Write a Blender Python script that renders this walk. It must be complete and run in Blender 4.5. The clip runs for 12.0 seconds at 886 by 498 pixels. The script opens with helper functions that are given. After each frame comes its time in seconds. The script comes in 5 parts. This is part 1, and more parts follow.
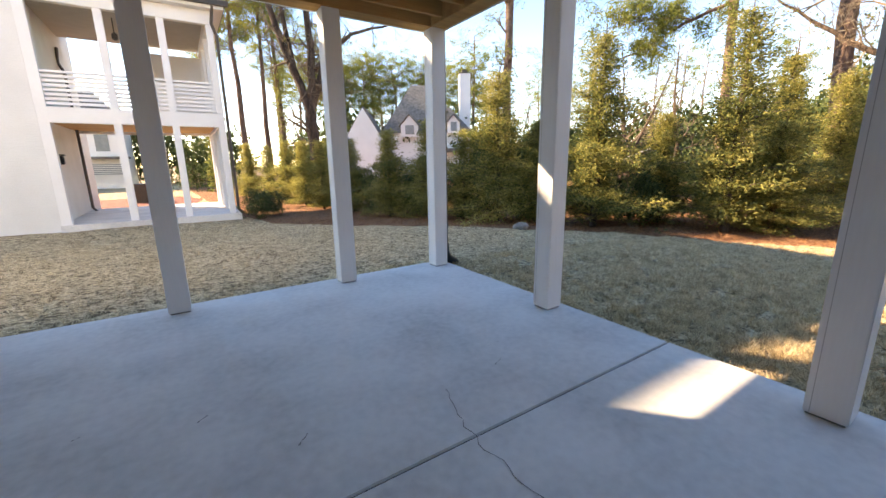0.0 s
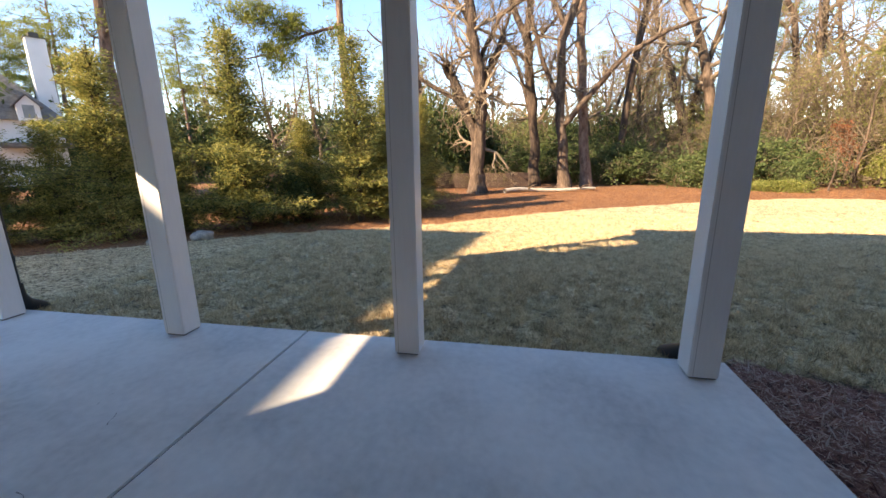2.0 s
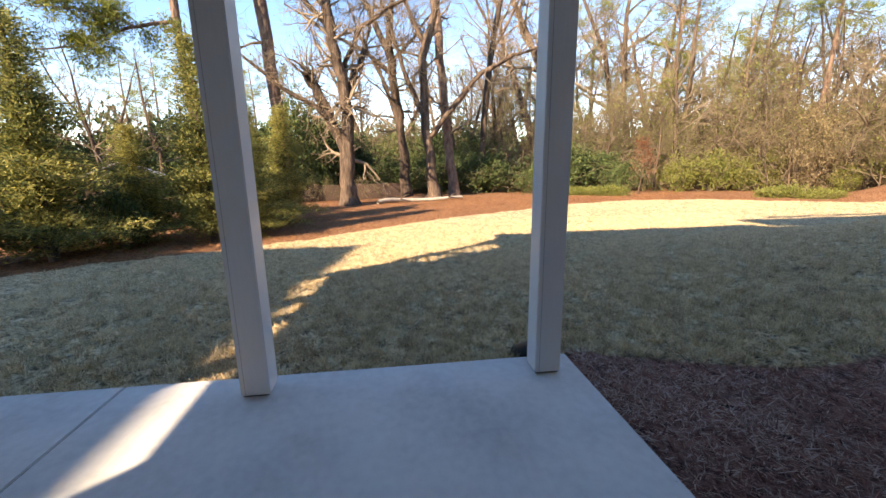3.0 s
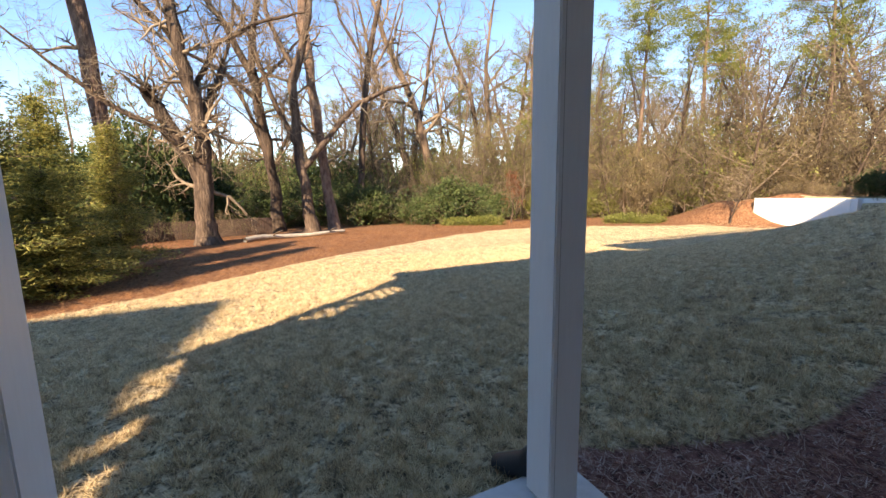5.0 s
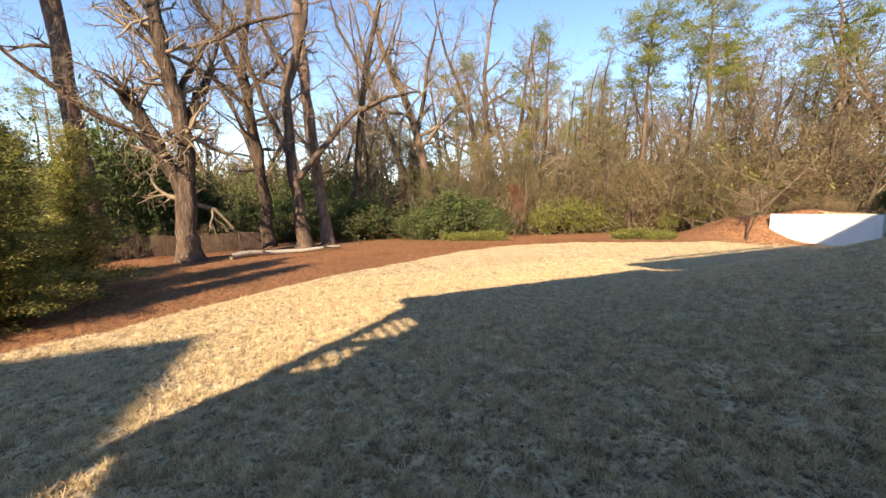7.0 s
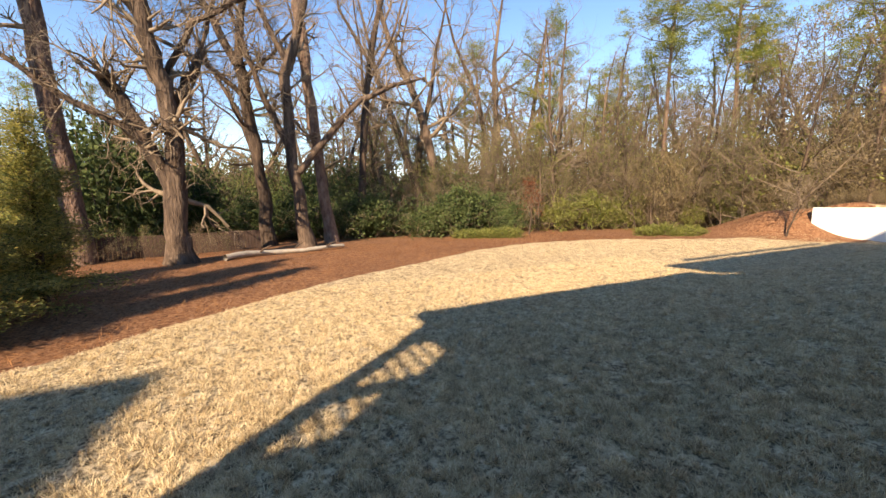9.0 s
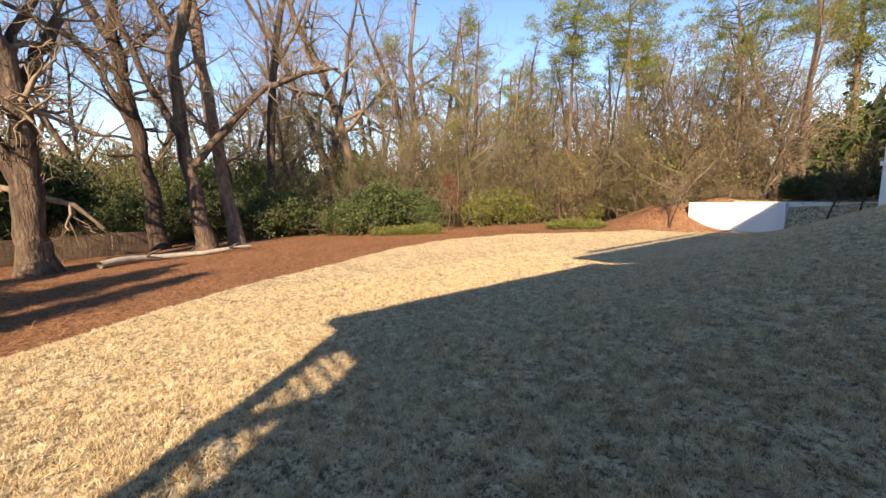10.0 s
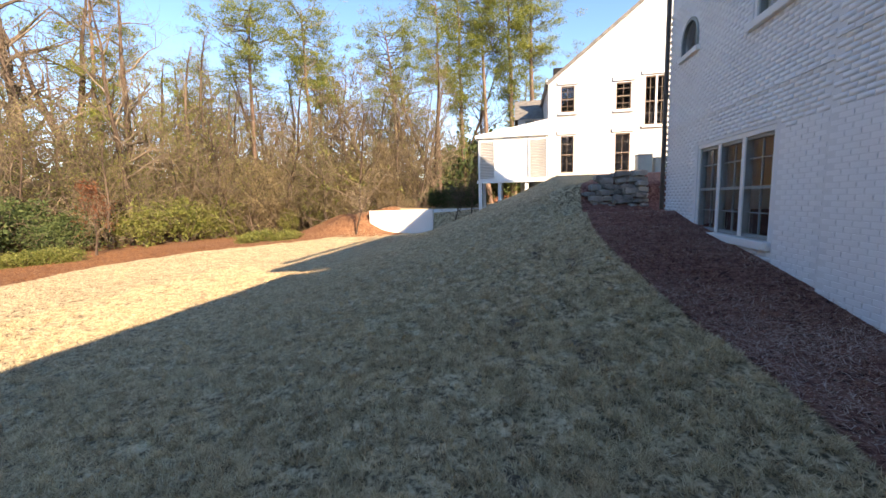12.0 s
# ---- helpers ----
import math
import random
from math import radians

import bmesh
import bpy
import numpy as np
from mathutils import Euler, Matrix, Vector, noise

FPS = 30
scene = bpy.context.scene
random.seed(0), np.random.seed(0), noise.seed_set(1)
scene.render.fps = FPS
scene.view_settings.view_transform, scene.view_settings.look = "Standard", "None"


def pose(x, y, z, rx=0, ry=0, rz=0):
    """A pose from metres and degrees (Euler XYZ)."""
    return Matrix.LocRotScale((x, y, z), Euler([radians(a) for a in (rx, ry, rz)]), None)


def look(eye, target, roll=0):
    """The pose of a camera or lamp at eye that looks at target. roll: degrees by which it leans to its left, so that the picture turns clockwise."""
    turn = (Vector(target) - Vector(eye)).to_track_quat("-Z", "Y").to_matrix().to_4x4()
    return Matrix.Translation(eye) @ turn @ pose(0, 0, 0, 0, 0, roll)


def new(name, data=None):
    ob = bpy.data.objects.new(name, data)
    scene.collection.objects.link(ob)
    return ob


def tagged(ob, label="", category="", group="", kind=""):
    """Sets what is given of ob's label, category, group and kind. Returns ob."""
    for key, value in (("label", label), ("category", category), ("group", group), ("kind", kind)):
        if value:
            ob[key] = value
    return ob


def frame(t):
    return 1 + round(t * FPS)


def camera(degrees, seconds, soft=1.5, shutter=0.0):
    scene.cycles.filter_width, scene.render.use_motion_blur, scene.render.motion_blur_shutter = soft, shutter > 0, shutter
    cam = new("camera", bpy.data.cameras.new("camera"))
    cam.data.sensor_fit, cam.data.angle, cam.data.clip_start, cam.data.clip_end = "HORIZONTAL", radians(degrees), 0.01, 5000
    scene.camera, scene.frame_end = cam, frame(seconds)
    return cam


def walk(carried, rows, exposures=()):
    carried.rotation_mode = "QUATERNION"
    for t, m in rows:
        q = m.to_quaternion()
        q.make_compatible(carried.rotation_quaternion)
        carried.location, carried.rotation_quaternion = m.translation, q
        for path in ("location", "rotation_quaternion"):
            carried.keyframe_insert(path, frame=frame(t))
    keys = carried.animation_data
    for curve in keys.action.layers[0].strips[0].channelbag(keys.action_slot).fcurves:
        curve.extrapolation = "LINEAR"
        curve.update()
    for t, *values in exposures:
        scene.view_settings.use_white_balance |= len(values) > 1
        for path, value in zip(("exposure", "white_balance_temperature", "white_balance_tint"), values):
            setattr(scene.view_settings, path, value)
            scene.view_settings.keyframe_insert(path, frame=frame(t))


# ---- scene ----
cam = camera(96.9, 12.0)
PATH = [
    (0, (0.305, 0.066, 1.386), (1.37, 1.7, 0.948), -0.9),
    (0.5, (0.335, -0.006, 1.402), (1.738, 1.347, 0.946), -0.7),
    (1, (0.379, -0.096, 1.415), (2.026, 0.938, 0.947), -0.8),
    (1.5, (0.394, -0.176, 1.44), (2.207, 0.52, 0.967), -0.7),
    (2, (0.42, -0.265, 1.456), (2.332, 0.095, 0.99), -0.6),
    (2.5, (0.453, -0.36, 1.472), (2.402, -0.314, 1.022), -0.7),
    (3, (0.524, -0.448, 1.494), (2.464, -0.691, 1.07), -0.8),
    (3.5, (0.69, -0.442, 1.491), (2.592, -0.925, 1.1), -1.0),
    (3.7, (0.806, -0.395, 1.49), (2.688, -0.96, 1.116), -1.0),
    (5.3, (1.862, -0.205, 1.585), (3.646, -1.071, 1.321), -1.0),
    (5.5, (2.012, -0.193, 1.577), (3.793, -1.069, 1.329), -1.0),
    (6, (2.374, -0.254, 1.574), (4.153, -1.139, 1.347), -0.7),
    (6.5, (2.762, -0.336, 1.568), (4.541, -1.225, 1.352), -0.7),
    (7, (3.177, -0.338, 1.564), (4.958, -1.222, 1.349), -0.6),
    (7.5, (3.576, -0.382, 1.544), (5.367, -1.246, 1.326), -0.7),
    (7.7, (3.751, -0.403, 1.531), (5.545, -1.26, 1.317), -0.6),
    (9.3, (4.903, -0.798, 1.541), (6.687, -1.668, 1.295), -1.1),
    (9.5, (4.95, -0.861, 1.543), (6.695, -1.806, 1.291), -1.0),
    (10, (4.961, -0.974, 1.564), (6.543, -2.169, 1.301), -1.1),
    (10.5, (4.93, -1.042, 1.575), (6.245, -2.525, 1.305), -1.4),
    (11, (4.868, -1.084, 1.582), (5.867, -2.796, 1.313), -1.6),
    (11.5, (4.811, -1.097, 1.584), (5.488, -2.961, 1.321), -1.7),
    (12, (4.764, -1.095, 1.575), (5.141, -3.043, 1.326), -1.7),
]
EXPOSURES = [(0.0, 2.34, 11000, 18), (1.2, 2.13, 10400, 17), (2.5, 1.95, 9800, 16), (3.7, 1.88, 9500, 16), (5.5, 1.62, 9500, 16), (7.5, 1.42, 9600, 16), (9.5, 1.3, 9500, 16), (10.5, 1.32, 9500, 16), (12.0, 1.64, 9300, 17)]
walk(cam, [(t, look(eye, target, roll)) for t, eye, target, roll in PATH], EXPOSURES)

# ---- world and sun ----
SUN_EL, SUN_X, SUN_Y = 29.4, 0.70, -0.714
world = bpy.data.worlds.new("sky")
scene.world = world
world.use_nodes = True
_n = world.node_tree.nodes
_sky = _n.new("ShaderNodeTexSky")
_sky.sky_type, _sky.sun_disc = "NISHITA", False
_sky.sun_elevation, _sky.sun_rotation = radians(SUN_EL), math.atan2(-SUN_X, -SUN_Y)
_sky.air_density, _sky.dust_density, _sky.ozone_density = 0.8, 0.0, 2.0
_hue = _n.new("ShaderNodeHueSaturation")
_hue.inputs["Hue"].default_value, _hue.inputs["Saturation"].default_value = 0.505, 1.23
world.node_tree.links.new(_sky.outputs[0], _hue.inputs["Color"])
world.node_tree.links.new(_hue.outputs[0], _n["Background"].inputs[0])
_n["Background"].inputs[1].default_value = 0.16
sun = new("sun", bpy.data.lights.new("sun", "SUN"))
sun.data.energy, sun.data.angle, sun.data.color = 4.5, radians(0.53), (1.0, 0.95, 0.87)
_c = math.cos(radians(SUN_EL))
sun.matrix_world = look((0, 0, 40), (SUN_X * _c, SUN_Y * _c, 40 - math.sin(radians(SUN_EL))))


# ---- materials ----
def mat(name, cols, rough=0.7, scale=3.0, fine=None, bump=0.25, depth=0.01, metal=0.0, stretch=(1, 1, 1), vary=0.0, island=0.0, spec=0.4):
    """Colours mixed by noise at two scales, with fine relief; vary and island shift single pieces."""
    m = bpy.data.materials.new(name)
    m.use_nodes = True
    t = m.node_tree
    N, L = t.nodes, t.links
    b = N["Principled BSDF"]
    b.inputs["Roughness"].default_value, b.inputs["Metallic"].default_value = rough, metal
    b.inputs["Specular IOR Level"].default_value = spec
    co = N.new("ShaderNodeTexCoord")
    mp = N.new("ShaderNodeMapping")
    mp.inputs["Scale"].default_value = stretch
    L.new(co.outputs["Object"], mp.inputs["Vector"])
    n1, n2 = N.new("ShaderNodeTexNoise"), N.new("ShaderNodeTexNoise")
    n1.inputs["Scale"].default_value, n1.inputs["Detail"].default_value = scale, 5
    n2.inputs["Scale"].default_value, n2.inputs["Detail"].default_value = fine or scale * 11, 4
    L.new(mp.outputs[0], n1.inputs["Vector"])
    L.new(mp.outputs[0], n2.inputs["Vector"])
    mx = N.new("ShaderNodeMath")
    mx.operation = "MULTIPLY_ADD"
    L.new(n2.outputs[0], mx.inputs[0])
    mx.inputs[1].default_value = 0.45
    L.new(n1.outputs[0], mx.inputs[2])
    last = mx.outputs[0]
    for source, amount in (("ShaderNodeObjectInfo", vary), ("ShaderNodeNewGeometry", island)):
        if amount:
            o, a = N.new(source), N.new("ShaderNodeMath")
            a.operation, a.inputs[1].default_value = "MULTIPLY_ADD", amount
            L.new(o.outputs["Random" if vary and source == "ShaderNodeObjectInfo" else "Random Per Island"], a.inputs[0])
            L.new(last, a.inputs[2])
            s2 = N.new("ShaderNodeMath")
            s2.operation, s2.inputs[1].default_value = "SUBTRACT", amount / 2
            L.new(a.outputs[0], s2.inputs[0])
            last = s2.outputs[0]
    r = N.new("ShaderNodeValToRGB")
    e = r.color_ramp.elements
    while len(e) < len(cols):
        e.new(0.5)
    for k, c in enumerate(cols):
        e[k].position = 0.45 + 0.55 * k / max(1, len(cols) - 1)
        e[k].color = (*c, 1)
    L.new(last, r.inputs[0])
    L.new(r.outputs[0], b.inputs["Base Color"])
    if bump:
        bp = N.new("ShaderNodeBump")
        bp.inputs["Strength"].default_value, bp.inputs["Distance"].default_value = bump, depth
        L.new(n2.outputs[0], bp.inputs["Height"])
        L.new(bp.outputs[0], b.inputs["Normal"])
    return m


def leafy(name, cols, through_light=0.3, scale=0.5, fine=9.0, island=0.55):
    """Leaves: a colour for each clump and leaf, some light passing through."""
    m = mat(name, cols, 0.75, scale, fine, 0.0, island=island, vary=0.12, spec=0.2)
    N, L = m.node_tree.nodes, m.node_tree.links
    b, tr, mx = N["Principled BSDF"], N.new("ShaderNodeBsdfTranslucent"), N.new("ShaderNodeMixShader")
    L.new(b.inputs["Base Color"].links[0].from_socket, tr.inputs[0])
    mx.inputs[0].default_value = through_light
    L.new(b.outputs[0], mx.inputs[1])
    L.new(tr.outputs[0], mx.inputs[2])
    L.new(mx.outputs[0], N["Material Output"].inputs[0])
    return m


def glassy(name, tint=(0.9, 0.95, 0.97)):
    m = mat(name, [tint, tint], 0.02, bump=0)
    b = m.node_tree.nodes["Principled BSDF"]
    b.inputs["Transmission Weight"].default_value = 1.0
    b.inputs["IOR"].default_value = 1.45
    return m


WHITE = mat("white_paint", [(0.78, 0.77, 0.75), (0.84, 0.83, 0.81)], 0.5, 1.2, 30, 0.12, 0.003)
POSTPAINT = mat("post_paint", [(0.74, 0.73, 0.71), (0.83, 0.82, 0.80)], 0.42, 1.5, 55, 0.2, 0.004, stretch=(1, 1, 0.12))
BRICKPAINT = mat("painted_brick", [(0.78, 0.78, 0.78), (0.85, 0.85, 0.85), (0.88, 0.88, 0.88)], 0.55, 1.3, 45, 0.35, 0.003, vary=0.12, island=0.12)
MORTAR = mat("painted_mortar", [(0.74, 0.74, 0.74), (0.82, 0.82, 0.81)], 0.75, 3, 60, 0.5, 0.005)
CONCRETE = mat("concrete", [(0.46, 0.455, 0.44), (0.58, 0.57, 0.55), (0.67, 0.66, 0.635), (0.73, 0.72, 0.695)], 0.6, 1.3, 17, 0.12, 0.003, spec=0.35)
WOOD = mat("deck_wood", [(0.30, 0.16, 0.06), (0.46, 0.27, 0.11), (0.55, 0.34, 0.15)], 0.7, 2, 30, 0.3, 0.004, stretch=(0.2, 4, 4))
BLACK = mat("black_metal", [(0.012, 0.014, 0.017), (0.03, 0.034, 0.04)], 0.35, 6, 40, 0.1, 0.002)
BRONZE = mat("bronze_gutter", [(0.05, 0.04, 0.035), (0.09, 0.075, 0.06)], 0.4, 4, 30, 0.1, 0.002)
SHINGLE = mat("roof_shingles", [(0.09, 0.085, 0.08), (0.17, 0.155, 0.14), (0.24, 0.22, 0.19)], 0.9, 4, 28, 0.8, 0.02)
# near-black: interior shade put into the colour of rooms; also fills the slab joint
ROOMSHADE_JOINT = mat("room_shade_and_joint", [(0.008, 0.008, 0.008), (0.016, 0.015, 0.014)], 0.9, bump=0)
GLASS = glassy("window_glass")
LOUVRE = mat("grey_louvre", [(0.42, 0.40, 0.38), (0.52, 0.50, 0.48)], 0.6)
STONE = mat("field_stone", [(0.16, 0.15, 0.14), (0.30, 0.28, 0.25), (0.42, 0.39, 0.34)], 0.85, 5, 40, 0.8, 0.02, vary=0.4)
BARK = mat("grey_brown_bark", [(0.022, 0.015, 0.011), (0.085, 0.056, 0.04), (0.19, 0.13, 0.092)], 0.95, 4, 15, 1.0, 0.09, stretch=(1, 1, 0.25), vary=0.2)
PINEBARK = mat("red_pine_bark", [(0.06, 0.038, 0.03), (0.17, 0.105, 0.078), (0.28, 0.19, 0.14)], 0.95, 5, 14, 1.0, 0.09, stretch=(1, 1, 0.4), vary=0.2)
TWIG = mat("twigs", [(0.07, 0.052, 0.036), (0.165, 0.12, 0.082), (0.27, 0.205, 0.145)], 0.95, 3, 20, 0.2, vary=0.3, island=0.3)
CEDAR = leafy("cedar_foliage", [(0.085, 0.105, 0.038), (0.18, 0.19, 0.06), (0.30, 0.28, 0.085), (0.44, 0.375, 0.125)], 0.45)
HOLLY = leafy("dark_evergreen", [(0.035, 0.055, 0.022), (0.07, 0.10, 0.035), (0.12, 0.15, 0.055)], 0.25)
NEEDLE = leafy("pine_needles", [(0.11, 0.13, 0.03), (0.20, 0.225, 0.05), (0.31, 0.31, 0.085)], 0.4)
VINE = leafy("vine_leaves", [(0.10, 0.12, 0.03), (0.20, 0.215, 0.06), (0.33, 0.32, 0.11)], 0.4)
DRYLEAF = leafy("dry_brush", [(0.13, 0.095, 0.055), (0.25, 0.19, 0.105), (0.36, 0.29, 0.165)], 0.35)
RUST = leafy("rust_leaves", [(0.14, 0.05, 0.025), (0.26, 0.10, 0.05)], 0.3)
FENCE = mat("brown_fence", [(0.05, 0.03, 0.022), (0.10, 0.06, 0.045)], 0.9, 3, 30, 0.3)
CEIL = mat("porch_ceiling", [(0.40, 0.38, 0.35), (0.46, 0.44, 0.41)], 0.6)
GRASS = leafy("dormant_grass", [(0.27, 0.195, 0.12), (0.62, 0.48, 0.295), (0.84, 0.705, 0.475)], 0.25, 7.0, 31.0, 0.4)
FARGRASS = leafy("far_dormant_grass", [(0.36, 0.28, 0.18), (0.62, 0.49, 0.31), (0.78, 0.66, 0.45)], 0.25, 3.0, 20.0, 0.3)
STRAW = leafy("pine_straw_needles", [(0.13, 0.05, 0.022), (0.26, 0.11, 0.045), (0.38, 0.18, 0.08)], 0.1)
MULCHBIT = leafy("mulch_chips", [(0.12, 0.045, 0.036), (0.27, 0.115, 0.092), (0.42, 0.235, 0.185), (0.58, 0.43, 0.36)], 0.0)


def ground_material():
    """Dormant lawn, pine straw and dark mulch, parted by signed distances stored on the sheet."""
    m = bpy.data.materials.new("ground_cover")
    m.use_nodes = True
    N, L = m.node_tree.nodes, m.node_tree.links
    b = N["Principled BSDF"]
    b.inputs["Roughness"].default_value, b.inputs["Specular IOR Level"].default_value = 0.95, 0.1
    co = N.new("ShaderNodeTexCoord")

    def noise_tex(scale, detail=5, rough=0.6):
        n = N.new("ShaderNodeTexNoise")
        n.inputs["Scale"].default_value, n.inputs["Detail"].default_value, n.inputs["Roughness"].default_value = scale, detail, rough
        L.new(co.outputs["Object"], n.inputs["Vector"])
        return n.outputs[0]

    def ramp(src, stops):
        r = N.new("ShaderNodeValToRGB")
        e = r.color_ramp.elements
        while len(e) < len(stops):
            e.new(0.5)
        for k, (p, c) in enumerate(stops):
            e[k].position, e[k].color = p, (*c, 1)
        L.new(src, r.inputs[0])
        return r.outputs[0]

    def math2(op, a, v):
        n = N.new("ShaderNodeMath")
        n.operation = op
        L.new(a, n.inputs[0])
        if isinstance(v, float):
            n.inputs[1].default_value = v
        else:
            L.new(v, n.inputs[1])
        return n.outputs[0]

    def blend(f, a, c):
        n = N.new("ShaderNodeMix")
        n.data_type = "RGBA"
        L.new(f, n.inputs[0])
        L.new(a, n.inputs[6])
        L.new(c, n.inputs[7])
        return n.outputs[2]

    big, mid, fine = noise_tex(0.5), noise_tex(7.0), noise_tex(42.0, 6, 0.75)
    clump = noise_tex(19.0, 3, 0.5)
    both = math2("ADD", math2("ADD", math2("MULTIPLY", mid, 0.3), math2("MULTIPLY", clump, 0.42)), math2("MULTIPLY", fine, 0.3))
    lawn_c = ramp(both, [(0.44, (0.07, 0.053, 0.035)), (0.49, (0.27, 0.205, 0.13)), (0.535, (0.55, 0.43, 0.27)), (0.61, (0.74, 0.60, 0.40))])
    worn = ramp(big, [(0.4, (0.36, 0.25, 0.14)), (0.62, (0.55, 0.43, 0.25))])
    mixf = N.new("ShaderNodeMix")
    mixf.data_type = "RGBA"
    mixf.inputs[0].default_value = 0.16
    L.new(lawn_c, mixf.inputs[6])
    L.new(worn, mixf.inputs[7])
    lawn_c = mixf.outputs[2]
    straw_c = ramp(both, [(0.42, (0.07, 0.032, 0.02)), (0.5, (0.21, 0.098, 0.052)), (0.62, (0.36, 0.20, 0.115))])
    mulch_c = ramp(both, [(0.40, (0.05, 0.022, 0.02)), (0.5, (0.22, 0.09, 0.072)), (0.62, (0.38, 0.195, 0.155))])
    wood_c = ramp(both, [(0.36, (0.05, 0.035, 0.02)), (0.52, (0.15, 0.10, 0.06)), (0.7, (0.24, 0.17, 0.10))])

    def mask(attr):
        a = N.new("ShaderNodeAttribute")
        a.attribute_name = attr
        w = math2("ADD", a.outputs["Fac"], math2("MULTIPLY", math2("SUBTRACT", fine, 0.5), 0.28))
        r = N.new("ShaderNodeMapRange")
        r.inputs[1].default_value, r.inputs[2].default_value = -0.03, 0.03
        L.new(w, r.inputs[0])
        return r.outputs[0]

    col = blend(mask("straw"), wood_c, straw_c)
    col = blend(mask("lawn"), col, lawn_c)
    col = blend(mask("wear"), col, ramp(both, [(0.44, (0.06, 0.042, 0.032)), (0.55, (0.22, 0.16, 0.11))]))
    col = blend(mask("mulch"), col, mulch_c)
    L.new(col, b.inputs["Base Color"])
    bp = N.new("ShaderNodeBump")
    bp.inputs["Strength"].default_value, bp.inputs["Distance"].default_value = 1.0, 0.05
    L.new(both, bp.inputs["Height"])
    L.new(bp.outputs[0], b.inputs["Normal"])
    return m


GROUND = ground_material()


# ---- building tools ----
def part(name, bm, material, parent=None, label="", smooth=False):
    me = bpy.data.meshes.new(name)
    bm.to_mesh(me)
    bm.free()
    me.materials.append(material)
    if smooth:
        me.polygons.foreach_set("use_smooth", [True] * len(me.polygons))
    ob = new(name, me)
    ob.parent = parent
    if label:
        tagged(ob, label)
    return ob


def thing(name, x, y, z, label, category, group="", kind="", turn=0):
    ob = new(name)
    ob.empty_display_size = 0.1
    ob.matrix_basis = pose(x, y, z, 0, 0, turn)
    return tagged(ob, label, category, group, kind)


def box(bm, x0, x1, y0, y1, z0, z1, bevel=0.0):
    r = bmesh.ops.create_cube(bm, size=1, matrix=Matrix.Translation(((x0 + x1) / 2, (y0 + y1) / 2, (z0 + z1) / 2)) @ Matrix.Diagonal((abs(x1 - x0), abs(y1 - y0), abs(z1 - z0), 1)))
    if bevel:
        es = list({e for v in r["verts"] for e in v.link_edges})
        bmesh.ops.bevel(bm, geom=es, offset=bevel, segments=2, affect="EDGES")
    return bm


def boxes(*dims, bevel=0.0):
    bm = bmesh.new()
    for d in dims:
        box(bm, *d, bevel=bevel)
    return bm


def solid(bm, t):
    """Gives the faces of bm a thickness."""
    bm.normal_update()
    bmesh.ops.solidify(bm, geom=bm.faces[:], thickness=t)


def quads(name, V, Q, material, smooth=False):
    """A mesh out of arrays of vertices and four-cornered faces."""
    V, Q = np.asarray(V, dtype=np.float32).reshape(-1, 3), np.asarray(Q, dtype=np.int32).reshape(-1, 4)
    me = bpy.data.meshes.new(name)
    me.vertices.add(len(V))
    me.vertices.foreach_set("co", V.ravel())
    me.loops.add(Q.size)
    me.loops.foreach_set("vertex_index", Q.ravel())
    me.polygons.add(len(Q))
    me.polygons.foreach_set("loop_start", np.arange(0, Q.size, 4, dtype=np.int32))
    me.polygons.foreach_set("loop_total", np.full(len(Q), 4, dtype=np.int32))
    if smooth:
        me.polygons.foreach_set("use_smooth", np.ones(len(Q), dtype=bool))
    me.update(calc_edges=True)
    me.materials.append(material)
    return me


def tube(V, Q, pts, radii, sides=6):
    """Adds a tapered tube along pts to the lists V and Q."""
    start = sum(len(v) for v in V)
    pts = [Vector(p) for p in pts]
    a = np.linspace(0, 2 * math.pi, sides, endpoint=False)
    for k, p in enumerate(pts):
        d = (pts[min(k + 1, len(pts) - 1)] - pts[max(k - 1, 0)]).normalized()
        u = d.cross(Vector((0.31, 0.95, 0.05))).normalized()
        w = d.cross(u)
        V.append(np.array(p) + radii[k] * (np.cos(a)[:, None] * np.array(u) + np.sin(a)[:, None] * np.array(w)))
    for k in range(len(pts) - 1):
        b = start + k * sides
        for i in range(sides):
            j = (i + 1) % sides
            Q.append((b + i, b + j, b + sides + j, b + sides + i))


def leaves(rng, centres, n, spread, length, width, axis=None, droop=0.0):
    """n leaf blades round each centre: long diamonds in random directions, or about the axis given."""
    C = np.repeat(np.asarray(centres, dtype=float), n, axis=0)
    m = len(C)
    C = C + rng.normal(0, 1, (m, 3)) * np.asarray(spread)
    d = rng.normal(0, 1, (m, 3))
    if axis is not None:
        d = d * 0.6 + np.repeat(np.asarray(axis, dtype=float), n, axis=0)
    d[:, 2] -= droop
    d /= np.linalg.norm(d, axis=1)[:, None] + 1e-9
    s = np.cross(d, rng.normal(0, 1, (m, 3)))
    s /= np.linalg.norm(s, axis=1)[:, None] + 1e-9
    L = (length * rng.uniform(0.6, 1.3, m))[:, None]
    W = (width * rng.uniform(0.6, 1.3, m))[:, None]
    V = np.stack([C - d * L / 2, C + s * W / 2, C + d * L / 2, C - s * W / 2], axis=1).reshape(-1, 3)
    return V, np.arange(4 * m).reshape(-1, 4)


